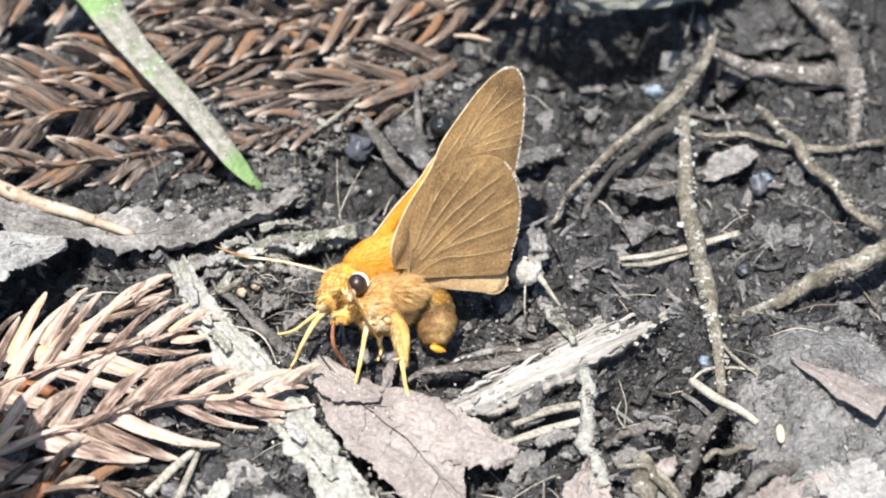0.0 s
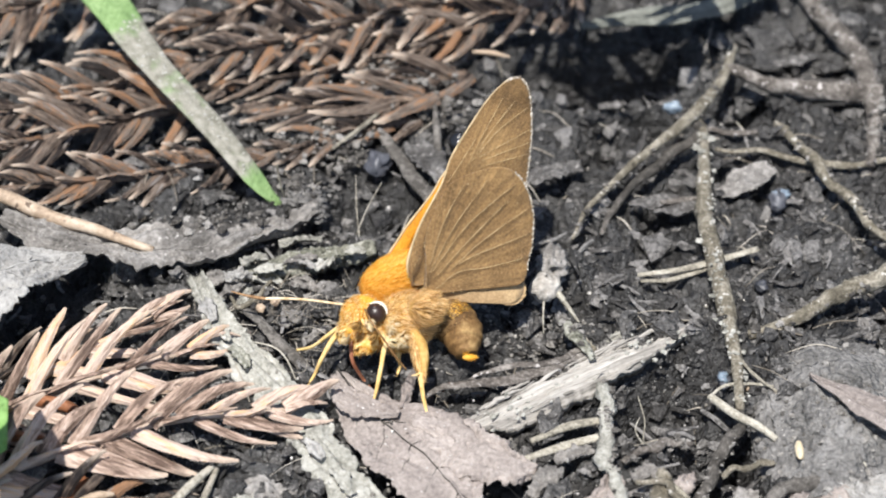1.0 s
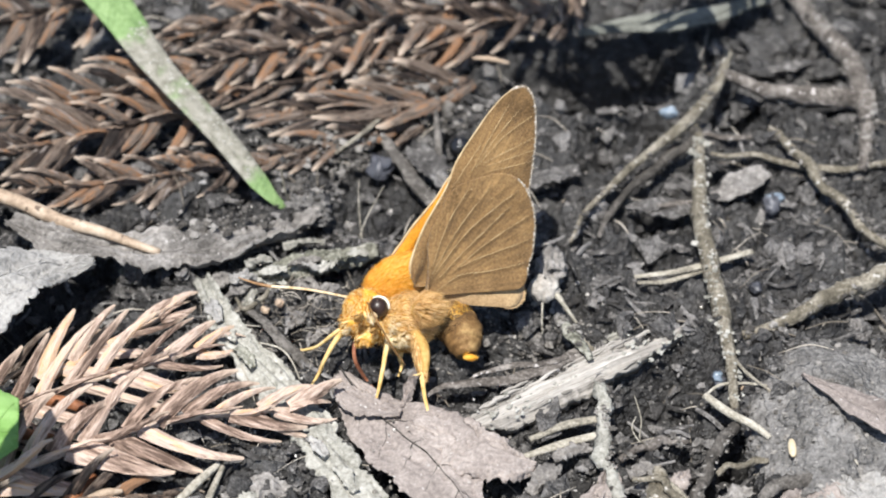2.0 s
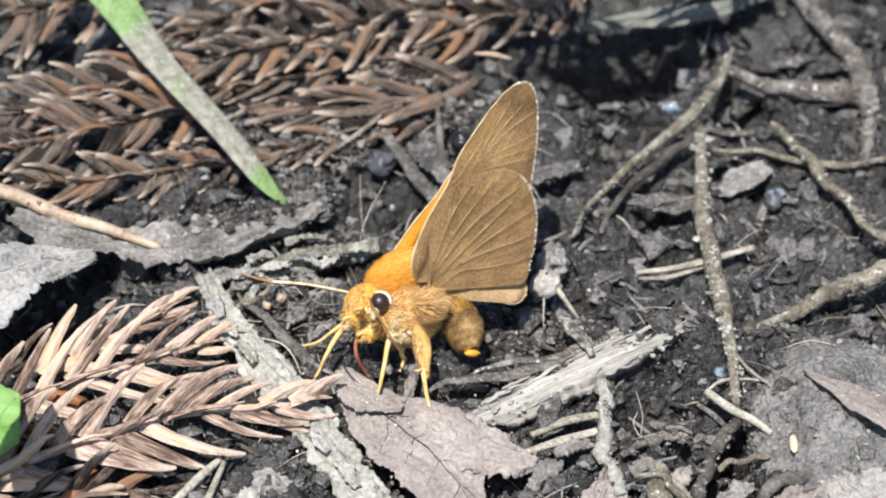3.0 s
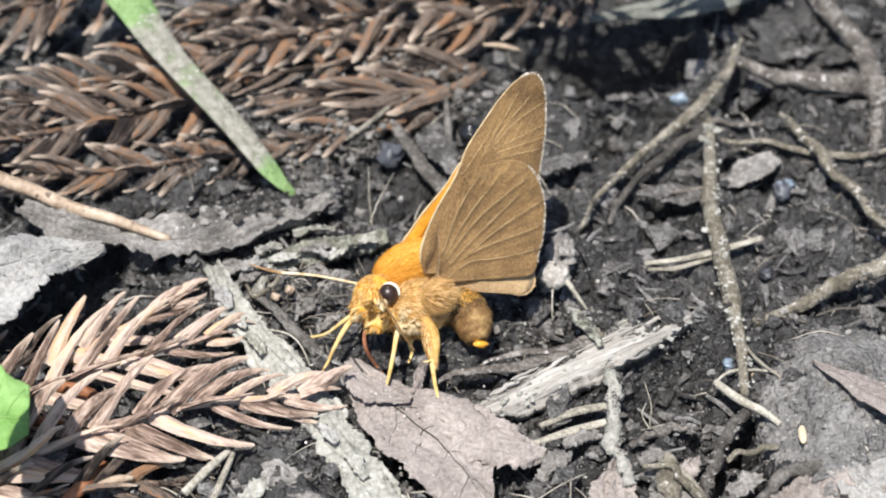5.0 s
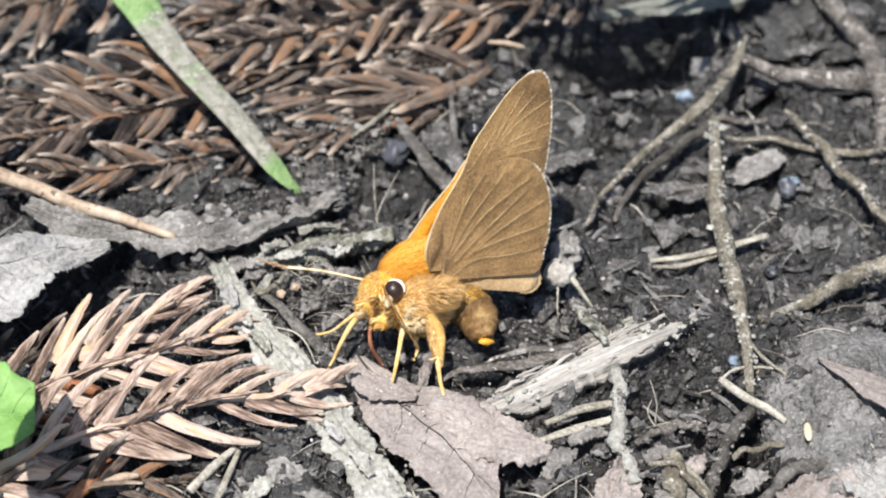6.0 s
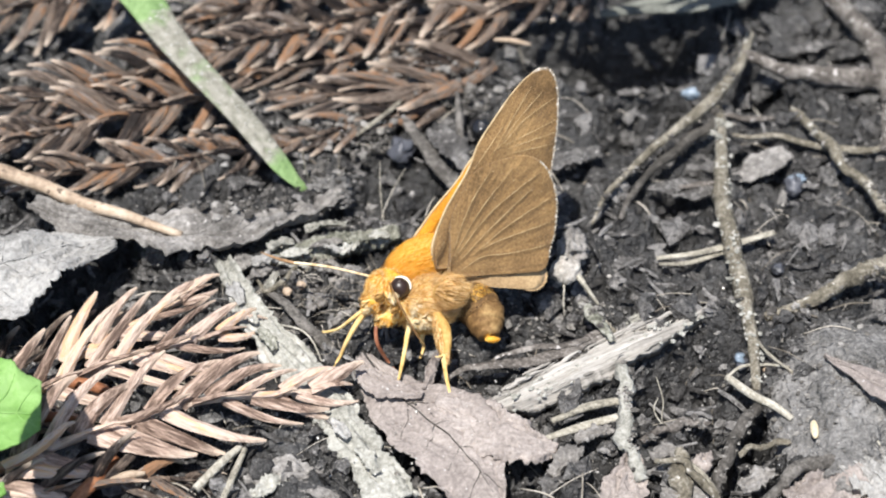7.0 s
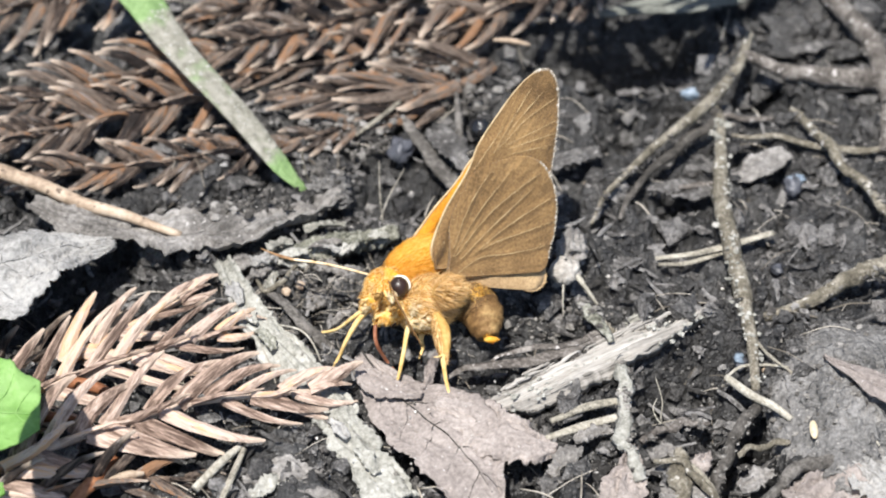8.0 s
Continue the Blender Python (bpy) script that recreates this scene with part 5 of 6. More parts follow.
M_CREAM = material("cream_hair", [(0.5, 0.36, 0.16), (0.74, 0.6, 0.36), (0.85, 0.75, 0.55)], 500, rough=0.65, bump=0, island=True, vary=0.15, through_light=0.25)
M_FUR_BROWN = material("brown_fur", [(0.05, 0.026, 0.01), (0.16, 0.085, 0.034), (0.4, 0.26, 0.12)], 500, rough=0.65, bump=0, island=True, vary=0.2, through_light=0.2)
M_FUR_GOLD = material("golden_brown_fur", [(0.2, 0.1, 0.025), (0.45, 0.25, 0.07), (0.62, 0.4, 0.15)], 500, rough=0.65, bump=0, island=True, vary=0.2, through_light=0.2)
M_SKIN = material("orange_body", [(0.6, 0.27, 0.02), (0.75, 0.37, 0.035), (0.82, 0.47, 0.07)], 600, rough=0.7, bump=0.5)
M_SKIN_TAN = material("tan_body", [(0.26, 0.14, 0.036), (0.46, 0.27, 0.075), (0.6, 0.4, 0.15)], 600, rough=0.7, bump=0.5)
M_SKIN_BROWN = material("brown_body", [(0.06, 0.03, 0.01), (0.19, 0.105, 0.038), (0.37, 0.24, 0.1)], 600, rough=0.7, bump=0.6)
M_EYE = material("dark_eye", [(0.01, 0.005, 0.004), (0.022, 0.011, 0.008), (0.04, 0.02, 0.014)], 900, rough=0.38, bump=0.1, spec=0.5)
M_RING = material("white_eye_ring", [(0.66, 0.58, 0.44), (0.76, 0.7, 0.58), (0.83, 0.79, 0.7)], 900, rough=0.7, bump=0.2)
M_LEG = material("pale_yellow_leg", [(0.55, 0.34, 0.1), (0.74, 0.52, 0.21), (0.82, 0.64, 0.33)], 700, rough=0.55, bump=0.25)
M_ANTENNA = material("cream_antenna", [(0.45, 0.29, 0.12), (0.72, 0.56, 0.36), (0.82, 0.72, 0.55)], 700, rough=0.5, bump=0.1)
M_CLUB = material("orange_brown_club", [(0.16, 0.085, 0.04), (0.28, 0.16, 0.075), (0.4, 0.25, 0.13)], 900, rough=0.5, bump=0.2)
M_ANTENNA_DARK = material("brown_antenna", [(0.08, 0.042, 0.014), (0.18, 0.095, 0.035), (0.34, 0.19, 0.08)], 700, rough=0.5, bump=0.1)
M_PROBOSCIS = material("red_brown_proboscis", [(0.13, 0.045, 0.024), (0.25, 0.095, 0.05), (0.36, 0.16, 0.09)], 700, rough=0.4, bump=0.1)

VIEW = np.array([0, -0.7071, 0.7071])
B_AXIS = np.array([-0.9, -0.4, -0.15])
B_AXIS = B_AXIS / np.linalg.norm(B_AXIS)
M_AXIS = np.array([0.4, -0.9, 0.26])
M_AXIS = M_AXIS - B_AXIS * np.dot(M_AXIS, B_AXIS)
M_AXIS = M_AXIS / np.linalg.norm(M_AXIS)
U_AXIS = np.cross(M_AXIS, B_AXIS)
U_AXIS = U_AXIS if U_AXIS[2] > 0 else -U_AXIS
BODY = np.stack([B_AXIS, M_AXIS, U_AXIS])
HINGE = np.array((-0.60, -9.30, 6.96))
OPEN = radians(-14)
NEAR_UP = U_AXIS * math.cos(OPEN) + M_AXIS * math.sin(OPEN)
FAR_UP = U_AXIS * math.cos(OPEN + 0.1) + M_AXIS * math.sin(OPEN + 0.1)
FAR_SWEEP = radians(10)


def streaked(m):
    """Fine streaks that fan out from the wing's base."""
    t = m.node_tree
    n, link = t.nodes, t.links.new
    bsdf = n["Principled BSDF"]
    old = bsdf.inputs["Base Color"].links[0].from_socket
    at = n.new("ShaderNodeAttribute")
    at.attribute_name = "fan"
    nz = n.new("ShaderNodeTexNoise")
    nz.inputs["Scale"].default_value, nz.inputs["Detail"].default_value, nz.inputs["Roughness"].default_value = 1.0, 5, 0.65
    link(at.outputs["Vector"], nz.inputs["Vector"])
    ramp = n.new("ShaderNodeValToRGB")
    ramp.color_ramp.elements[0].position, ramp.color_ramp.elements[0].color = 0.32, (0.74, 0.72, 0.69, 1)
    ramp.color_ramp.elements[1].position, ramp.color_ramp.elements[1].color = 0.68, (1.18, 1.16, 1.1, 1)
    link(nz.outputs[0], ramp.inputs[0])
    mx = n.new("ShaderNodeMix")
    mx.data_type, mx.blend_type = "RGBA", "MULTIPLY"
    mx.inputs[0].default_value = 1.0
    link(old, mx.inputs[6])
    link(ramp.outputs[0], mx.inputs[7])
    for k in list(old.links):
        if k.to_node != mx:
            link(mx.outputs[2], k.to_socket)


streaked(M_WING)
streaked(M_WING_ORANGE)


def fanned(ob, n, rings):
    """Stores how far round and how far out each point of a wing lies."""
    r = np.repeat(np.linspace(0, 1, rings) ** 0.8, n)
    a = np.tile(np.linspace(0, 1, n, endpoint=False), rings)
    v = np.stack([a * 70, r * 2.5, 0 * a], 1)
    ob.data.attributes.new("fan", "FLOAT_VECTOR", "POINT").data.foreach_set("vector", np.vstack([v, v]).astype(np.float32).ravel())
    return ob


def closed_curve(points, n):
    p = np.asarray([(*q, 0.0) for q in points] + [(*points[0], 0.0)], float)
    return spline(p, n + 1)[:-1, :2]


def wing(outline, base, origin, e1, e2, normal, lift, veins=(), relief=1.0, flare=0.0, folds=0.0, seed=0, n=150, rings=16, thick=0.07):
    """A wing: a thin two-sided sheet fanned out from its base, lightly cambered and uneven."""
    c = closed_curve(outline, n)
    base = np.asarray(base, float)
    r = np.linspace(0.0, 1, rings) ** 0.8
    p2 = base + (c[None, :, :] - base) * r[:, None, None]
    ang = np.linspace(0, 1, n, endpoint=False)
    h = lift + 0.35 * np.sin(r * np.pi)[:, None] + folds * (np.sin(ang * 95 + seed)[None, :] * np.clip((ang - 0.62) / 0.1, 0, 1)[None, :] * r[:, None])
    h = h + 0.1 * (value_noise(p2[..., 0] / 0.7 + 20, p2[..., 1] / 1.3 + 20, 9 + seed) - 0.5) + 0.26 * (value_noise(p2[..., 0] / 2.4 + 50, p2[..., 1] / 2.4 + 50, 7 + seed) - 0.5)
    h = h + flare * np.clip(1.0 - p2[..., 1], 0, 9) ** 2
    near = np.full(p2.shape[:2], 9.0)
    for v in veins:
        for q in spline([(*k, 0.0) for k in v], 40)[:, :2]:
            near = np.minimum(near, np.linalg.norm(p2 - q, axis=-1))
    if veins:
        h = h + relief * (0.05 * np.exp(-(near / 0.22) ** 2) - 0.045 * np.exp(-((near - 0.5) / 0.3) ** 2))
    P = origin + p2[..., :1] * e1 + p2[..., 1:] * e2 + h[..., None] * normal
    Q = P - thick * normal
    V = np.vstack([P.reshape(-1, 3), Q.reshape(-1, 3)])
    f = grid_faces(rings, n, True)
    k = rings * n
    F = f + [tuple(i + k for i in reversed(g)) for g in f]
    o = (rings - 1) * n
    F += [(o + j, o + (j + 1) % n, o + (j + 1) % n + k, o + j + k) for j in range(n)]
    return (V, F), P


def vein_line(P, line, e1, e2, normal, radius=0.026):
    """A raised vein laid along a line on the near wing."""
    flat = P.reshape(-1, 3) - HINGE
    uv = np.stack([flat @ e1, flat @ e2], 1)
    out = []
    for p in spline([(*q, 0.0) for q in line], 14)[:, :2]:
        near = np.argsort(np.sum((uv - p) ** 2, 1))[:4]
        out.append(HINGE + p[0] * e1 + p[1] * e2 + (np.mean(flat[near] @ normal) + 0.015) * normal)
    return tube(out, [radius * 0.5, radius, radius, radius * 0.6], n=26, sides=5, rough=0.9, up=(0.3, 0.2, 1), seed=3)


def fringe_hairs(P, lo, hi, e_out, length, count, seed):
    rng = np.random.default_rng(seed)
    n = P.shape[1]
    V, F = [], []
    for i in range(count):
        j = int((lo + (hi - lo) * i / count) * n) % n
        a, b = P[-1, j], P[-3, j]
        d = a - b
        d = d / np.linalg.norm(d) + rng.normal(0, 0.18, 3)
        s = np.cross(d, VIEW)
        s /= np.linalg.norm(s)
        w, L = 0.06 + 0.04 * rng.random(), length * (0.7 + 0.6 * rng.random())
        p = a + (P[-1, (j + 1) % n] - a) * rng.random()
        k = len(V)
        V += [p - s * w - d * 0.1, p + s * w - d * 0.1, p + s * w * 0.7 + d * L, p - s * w * 0.7 + d * L]
        F.append((k, k + 1, k + 2, k + 3))
    return np.array(V), F


def loose_scales(P, normal, count, seed):
    """Tiny flakes standing off the wing."""
    rng = np.random.default_rng(seed)
    rings, n, _ = P.shape
    V, F = [], []
    for _ in range(count):
        i, j = int(rings * 0.2 + rng.random() ** 0.7 * (rings * 0.75)), int(rng.random() * n)
        p = P[min(i, rings - 2), j] + rng.normal(0, 0.25, 3) * (1 - np.abs(normal)) + normal * 0.04
        a, b = rng.normal(0, 1, 3), rng.normal(0, 1, 3)
        r = 0.025 + 0.035 * rng.random()
        a, b = a / np.linalg.norm(a) * r, b / np.linalg.norm(b) * r
        k = len(V)
        V += [p - a, p + b, p + a, p - b]
        F.append((k, k + 1, k + 2, k + 3))
    return np.array(V), F


def fur(centre, radii, axes, lay, count, length, width, seed, where=None, stand=0.35, clump=0.0):
    """Flat tapered hairs on an egg-shaped body, combed along lay; clump draws them into tufts."""
    rng = np.random.default_rng(seed)
    V, F = [], []
    lay = np.asarray(lay, float) / np.linalg.norm(lay)
    size = 14 if clump else 1

    def skin(d):
        p = (d * radii) @ axes + centre
        nrm = (d / radii) @ axes
        return p, nrm / np.linalg.norm(nrm)

    def comb(nrm, loose):
        g = lay - nrm * np.dot(lay, nrm)
        g = g / (np.linalg.norm(g) + 1e-6) + rng.normal(0, loose, 3)
        h = g * (1 - stand) + nrm * stand
        return h / np.linalg.norm(h)

    for _ in range(count // size):
        d0 = rng.normal(0, 1, 3)
        d0 /= np.linalg.norm(d0)
        if where is not None and not where(d0):
            continue
        p0, n0 = skin(d0)
        L0 = length * (0.6 + 0.7 * rng.random())
        tip0 = p0 + comb(n0, 0.3) * L0
        for _ in range(size):
            if clump:
                d = d0 + rng.normal(0, 0.16, 3)
                d /= np.linalg.norm(d)
                p, nrm = skin(d)
                tip = (p + comb(nrm, 0.15) * L0) * (1 - clump) + (tip0 + rng.normal(0, 0.06, 3)) * clump
            else:
                p, nrm = p0, n0
                tip = p + comb(nrm, 0.13) * L0
            h = tip - p
            L = np.linalg.norm(h)
            h /= L
            s = np.cross(h, nrm)
            s /= np.linalg.norm(s) + 1e-6
            w = width * (0.7 + 0.6 * rng.random())
            k = len(V)
            V += [p - s * w - nrm * 0.1, p + s * w - nrm * 0.1, p + h * L * 0.55 + s * w * 0.8 + nrm * 0.04, p + h * L * 0.55 - s * w * 0.8 + nrm * 0.04, p + h * L - nrm * 0.06 * L]
            F += [(k, k + 1, k + 2, k + 3), (k + 3, k + 2, k + 4)]
    return np.array(V), F


FEET = np.array((-3.22, -14.54, 0.40))
skipper = thing("skipper_butterfly", None, None, "orange and brown skipper butterfly with closed wings drinking from soil", "butterfly", at=FEET)


class Piv:
    thorax = np.array((0.30, -10.93, 5.34))
    head = np.array((-3.88, -11.51, 6.87))
    abdomen = np.array((1.55, -10.76, 4.80))


def limb(name, vf, mat, pivot, label=""):
    """A part of the butterfly that turns about its own pivot."""
    ob = part(name, shifted(vf, pivot), mat, skipper, label)
    ob.location = Vector(pivot - FEET) * MM
    return ob


def build_butterfly():
    # thorax with fur
    tc, tr = np.array((-1.81, -8.74, 6.82)) - 0.55 * M_AXIS, np.array([3.5, 1.35, 2.4])
    lc, lr = np.array((-1.40, -11.56, 4.70)), np.array([2.9, 1.9, 2.5])
    thorax = limb("thorax", ball(tc, tr, 1, 0.05, 20, 28, BODY), M_SKIN, Piv.thorax, "orange furry thorax")
    part("breast", shifted(ball(lc, lr, 2, 0.1, 20, 28, BODY), Piv.thorax), M_SKIN_TAN, thorax, "tan breast")
    back = -B_AXIS
    part("back_fur", shifted(fur(tc, tr, BODY, back + 0.1 * U_AXIS, 14000, 0.8, 0.02, 3, lambda d: d[2] > -0.4, 0.07), Piv.thorax), M_FUR_ORANGE, thorax, "orange fur")
    part("side_fur", shifted(fur(tc, tr * 1.02, BODY, back - 0.5 * U_AXIS, 6500, 1.2, 0.022, 4, lambda d: d[2] < -0.15 and d[0] < 0.75, 0.1, 0.45), Piv.thorax), M_FUR_TAN, thorax, "tan fur")
    part("shoulder_fur", shifted(fur(tc, tr * 1.06, BODY, back - 0.35 * U_AXIS, 3600, 1.0, 0.022, 14, lambda d: d[2] < 0.0 and d[0] > 0.15, 0.1, 0.4), Piv.thorax), M_FUR_ORANGE, thorax, "orange fur")
    part("breast_fur", shifted(fur(lc, lr * 1.03, BODY, back - 0.9 * U_AXIS, 4200, 0.9, 0.022, 15, lambda d: d[0] > -0.05, 0.15, 0.5), Piv.thorax), M_FUR_YELLOW, thorax, "yellow fur")
    for q, r in (((-2.38, -13.33, 5.90), 0.5), ((-1.59, -14.00, 4.95), 0.55), ((-2.78, -14.07, 4.88), 0.4)):
        part("cream_tuft", shifted(fur(np.array(q), np.array([r, r * 0.6, r * 1.2]), BODY, back - 0.9 * U_AXIS, 420, 0.6, 0.03, 44, None, 0.25, 0.5), Piv.thorax), M_CREAM, thorax, "cream tuft of hair")
    part("belly_fur", shifted(fur(lc, lr, BODY, back - 0.7 * U_AXIS, 9000, 1.2, 0.022, 5, None, 0.1, 0.5), Piv.thorax), M_FUR_TAN, thorax, "tan fur")
    wb, wr = np.array((0.35, -12.20, 6.90)), np.array([1.4, 1.0, 1.5])
    part("hip", shifted(ball(wb, wr, 9, 0.08, 16, 22, BODY), Piv.thorax), M_SKIN_TAN, thorax, "tan hip below the wing base")
    part("hip_fur", shifted(fur(wb, wr * 1.02, BODY, back - 0.55 * U_AXIS, 3600, 1.2, 0.022, 17, None, 0.14, 0.5), Piv.thorax), M_FUR_TAN, thorax, "tan tuft of hair over the wing base")
    # wings
    fore = [(-0.16, -0.15), (0.15, 1.86), (2.26, 4.42), (3.91, 5.82), (5.76, 7.36), (7.57, 9.24), (11.13, 11.75), (13.67, 13.04), (15.01, 13.08), (15.64, 12.49), (15.66, 11.06), (15.20, 9.33), (14.19, 6.98), (12.76, 4.24), (11.20, 2.10), (7.10, -0.07), (2.38, -0.82)]
    hind = [(0.36, -1.03), (1.59, 1.37), (2.50, 3.66), (4.10, 5.42), (5.87, 6.88), (7.45, 7.15), (9.31, 6.91), (10.84, 6.53), (11.78, 5.68), (12.36, 4.09), (12.26, 1.78), (11.33, -0.65), (10.08, -2.37), (8.79, -3.69), (6.17, -3.10), (3.44, -2.11), (1.39, -1.60)]
    flap = [(0.69, -1.58), (2.60, -1.69), (5.13, -2.47), (7.70, -3.16), (8.98, -3.72), (8.74, -4.77), (7.88, -5.30), (6.85, -5.02), (5.71, -4.05), (3.70, -3.38), (0.93, -2.49)]
    fore_veins = [[(8.17, 7.82), (10.70, 9.89), (13.47, 12.02)], [(8.67, 7.99), (11.19, 9.68), (14.31, 11.23)], [(9.32, 8.27), (11.96, 9.52), (15.17, 10.15)], [(9.42, 8.06), (12.07, 8.20), (14.61, 8.29)], [(9.56, 7.67), (12.10, 7.47), (14.20, 7.25)], [(9.77, 7.14), (12.12, 6.69), (13.68, 6.36)], [(6.07, 7.16), (8.00, 8.44), (9.82, 9.71)]]
    hind_veins = [[(1.91, 1.31), (4.47, 4.39), (7.28, 6.46)], [(1.61, 0.60), (5.32, 3.64), (9.31, 5.92)], [(1.80, 0.51), (5.58, 2.79), (8.42, 3.80), (11.15, 4.46)], [(2.15, 0.08), (5.78, 1.75), (10.23, 3.41)], [(3.55, 0.14), (6.98, 1.22), (11.76, 1.96)], [(4.14, 0.22), (5.95, 0.32), (11.06, -0.11)], [(1.26, -1.05), (3.92, -0.42), (6.46, -1.15), (9.81, -1.83)]]
    e1 = -B_AXIS
    n_near = np.cross(e1, NEAR_UP)
    n_near = n_near if np.dot(n_near, VIEW) > 0 else -n_near
    n_far = np.cross(e1, FAR_UP)
    n_far = n_far if np.dot(n_far, VIEW) > 0 else -n_far
    fb, hb = (0.18, 0.04), (0.82, -0.84)
    vf, P = wing(fore, fb, HINGE, e1, NEAR_UP, n_near, 0.0, fore_veins, relief=0.4, seed=1, n=300, rings=60)
    fanned(part("forewing", shifted(vf, Piv.thorax), M_WING, thorax, "brown forewing, underside"), 300, 60)
    for line in fore_veins:
        part("wing_vein", shifted(vein_line(P, line, e1, NEAR_UP, n_near), Piv.thorax), M_VEIN, thorax, "golden wing vein")
    rim = P[-1, : int(0.46 * P.shape[1])]
    part("wing_edge", shifted(tube(rim[6::8], [0.14, 0.11, 0.09, 0.06], n=40, sides=6), Piv.thorax), M_RIM, thorax, "tan front edge of the wing")
    part("wing_fringe", shifted(fringe_hairs(P, 0.44, 0.72, e1, 0.14, 110, 3), Piv.thorax), M_FRINGE, thorax, "pale fringe of scales")
    part("loose_scales", shifted(loose_scales(P, n_near, 420, 13), Piv.thorax), M_VEIN, thorax, "golden loose scales on the wing", False)
    vf, P = wing(hind, hb, HINGE, e1, NEAR_UP, n_near, 0.5, hind_veins, flare=0.045, seed=2, n=300, rings=60)
    fanned(part("hindwing", shifted(vf, Piv.thorax), M_WING, thorax, "brown hindwing, underside"), 300, 60)
    for line in hind_veins:
        part("wing_vein", shifted(vein_line(P, line, e1, NEAR_UP, n_near), Piv.thorax), M_VEIN, thorax, "golden wing vein")
    part("wing_fringe", shifted(fringe_hairs(P, 0.46, 0.72, e1, 0.1, 70, 4), Piv.thorax), M_FRINGE, thorax, "pale fringe of scales")
    fold, Q = wing(flap, (1.12, -1.94), HINGE, e1, NEAR_UP, n_near, 0.3, flare=0.02, folds=0.1, seed=5, n=110, rings=10)
    part("wing_fold", shifted(fold, Piv.thorax), M_FOLD, thorax, "paler folded lower edge of the hindwing")
    part("wing_fringe", shifted(fringe_hairs(Q, 0.42, 0.95, e1, 0.16, 150, 6), Piv.thorax), M_FOLD, thorax, "tan fringe of the folded edge")
    part("loose_scales", shifted(loose_scales(P, n_near, 380, 12), Piv.thorax), M_VEIN, thorax, "golden loose scales on the wing", False)
    far = HINGE - M_AXIS * 2.0 + B_AXIS * 1.7
    f1, f2 = e1 * math.cos(FAR_SWEEP) - FAR_UP * math.sin(FAR_SWEEP), FAR_UP * math.cos(FAR_SWEEP) + e1 * math.sin(FAR_SWEEP)
    vf, P = wing([(0.93 * a, 0.93 * b) for a, b in fore], fb, far, f1, f2, n_far, 0.0, seed=3)
    fanned(part("forewing", shifted(vf, Piv.thorax), M_WING_ORANGE, thorax, "orange upper side of the other forewing"), 150, 16)
    part("wing_edge", shifted(tube(P[-1, : int(0.46 * P.shape[1])][3::6], [0.14, 0.11, 0.09, 0.06], n=40, sides=6), Piv.thorax), M_RIM, thorax, "tan front edge of the wing")
    vf, P = wing(hind, hb, far, f1, f2, n_far, -0.45, folds=0.1, seed=4)
    fanned(part("hindwing", shifted(vf, Piv.thorax), M_WING, thorax, "brown hindwing of the other side"), 150, 16)
    # head
    hc, hr = np.array((-5.09, -11.13, 6.12)), np.array([1.85, 1.7, 1.95])
    head = limb("head", ball(hc, hr, 3, 0.05, 18, 24, BODY), M_SKIN, Piv.head, "yellow furry head")
    part("head_fur", shifted(fur(hc, hr, BODY, -0.6 * U_AXIS + 0.3 * B_AXIS, 6500, 0.55, 0.022, 6, lambda d: np.linalg.norm((d * hr) @ BODY + hc - Piv.head) > 1.0, 0.2, 0.35), Piv.head), M_FUR_YELLOW, head, "yellow fur")
    pc, pr = np.array((-6.07, -12.32, 5.92)), np.array([1.05, 0.8, 1.0])
    part("palp", shifted(join([ball(pc, pr, 4, 0.1, 12, 16, BODY), fur(pc, pr, BODY, B_AXIS - 0.3 * U_AXIS, 1300, 0.75, 0.03, 7, None, 0.25, 0.6)]), Piv.head), M_FUR_YELLOW, head, "yellow furry palp")
    pc, pr = np.array((-4.48, -13.02, 5.22)), np.array([1.6, 0.9, 1.0])
    part("palp", shifted(join([ball(pc, pr, 5, 0.1, 12, 16, BODY), fur(pc, pr, BODY, B_AXIS - 0.6 * U_AXIS, 1300, 0.7, 0.03, 8, None, 0.25, 0.6)]), Piv.head), M_FUR_YELLOW, head, "yellow furry palp")
    # The golden-brown tufts put the shade of the gaps round the palps into colour.
    for q, r, lay, mat, note in (((-4.53, -13.50, 7.86), (0.35, 0.3, 0.75), -U_AXIS, M_CREAM, "cream tuft beside the eye"), ((-5.46, -13.74, 8.04), (0.3, 0.3, 0.45), B_AXIS, M_FUR_GOLD, "golden-brown tuft painting the shade between the palps"),
                                 ((-6.56, -14.09, 6.84), (0.25, 0.2, 0.3), B_AXIS, M_CREAM, "cream tip of a palp"), ((-4.13, -14.37, 7.13), (0.3, 0.25, 0.35), B_AXIS, M_FUR_GOLD, "golden-brown tuft painting the shade between the palps")):
        part("face_tuft", shifted(fur(np.array(q), np.array(r), BODY, lay, 420, 0.5, 0.024, 55, None, 0.25, 0.45), Piv.head), mat, head, note)
    ec = np.array((-3.87, -11.97, 7.27))
    part("eye", shifted(ball(ec, (0.9, 0.9, 0.93), 6, 0.0, 18, 24), Piv.head), M_EYE, head, "dark brown glossy eye")
    right, up = np.array([1.0, 0, 0]), np.array([0, 0.7071, 0.7071])
    arc = [ec + VIEW * 0.1 + 0.96 * (right * math.cos(a) + up * math.sin(a)) for a in np.linspace(-0.2, 2.0, 14)]
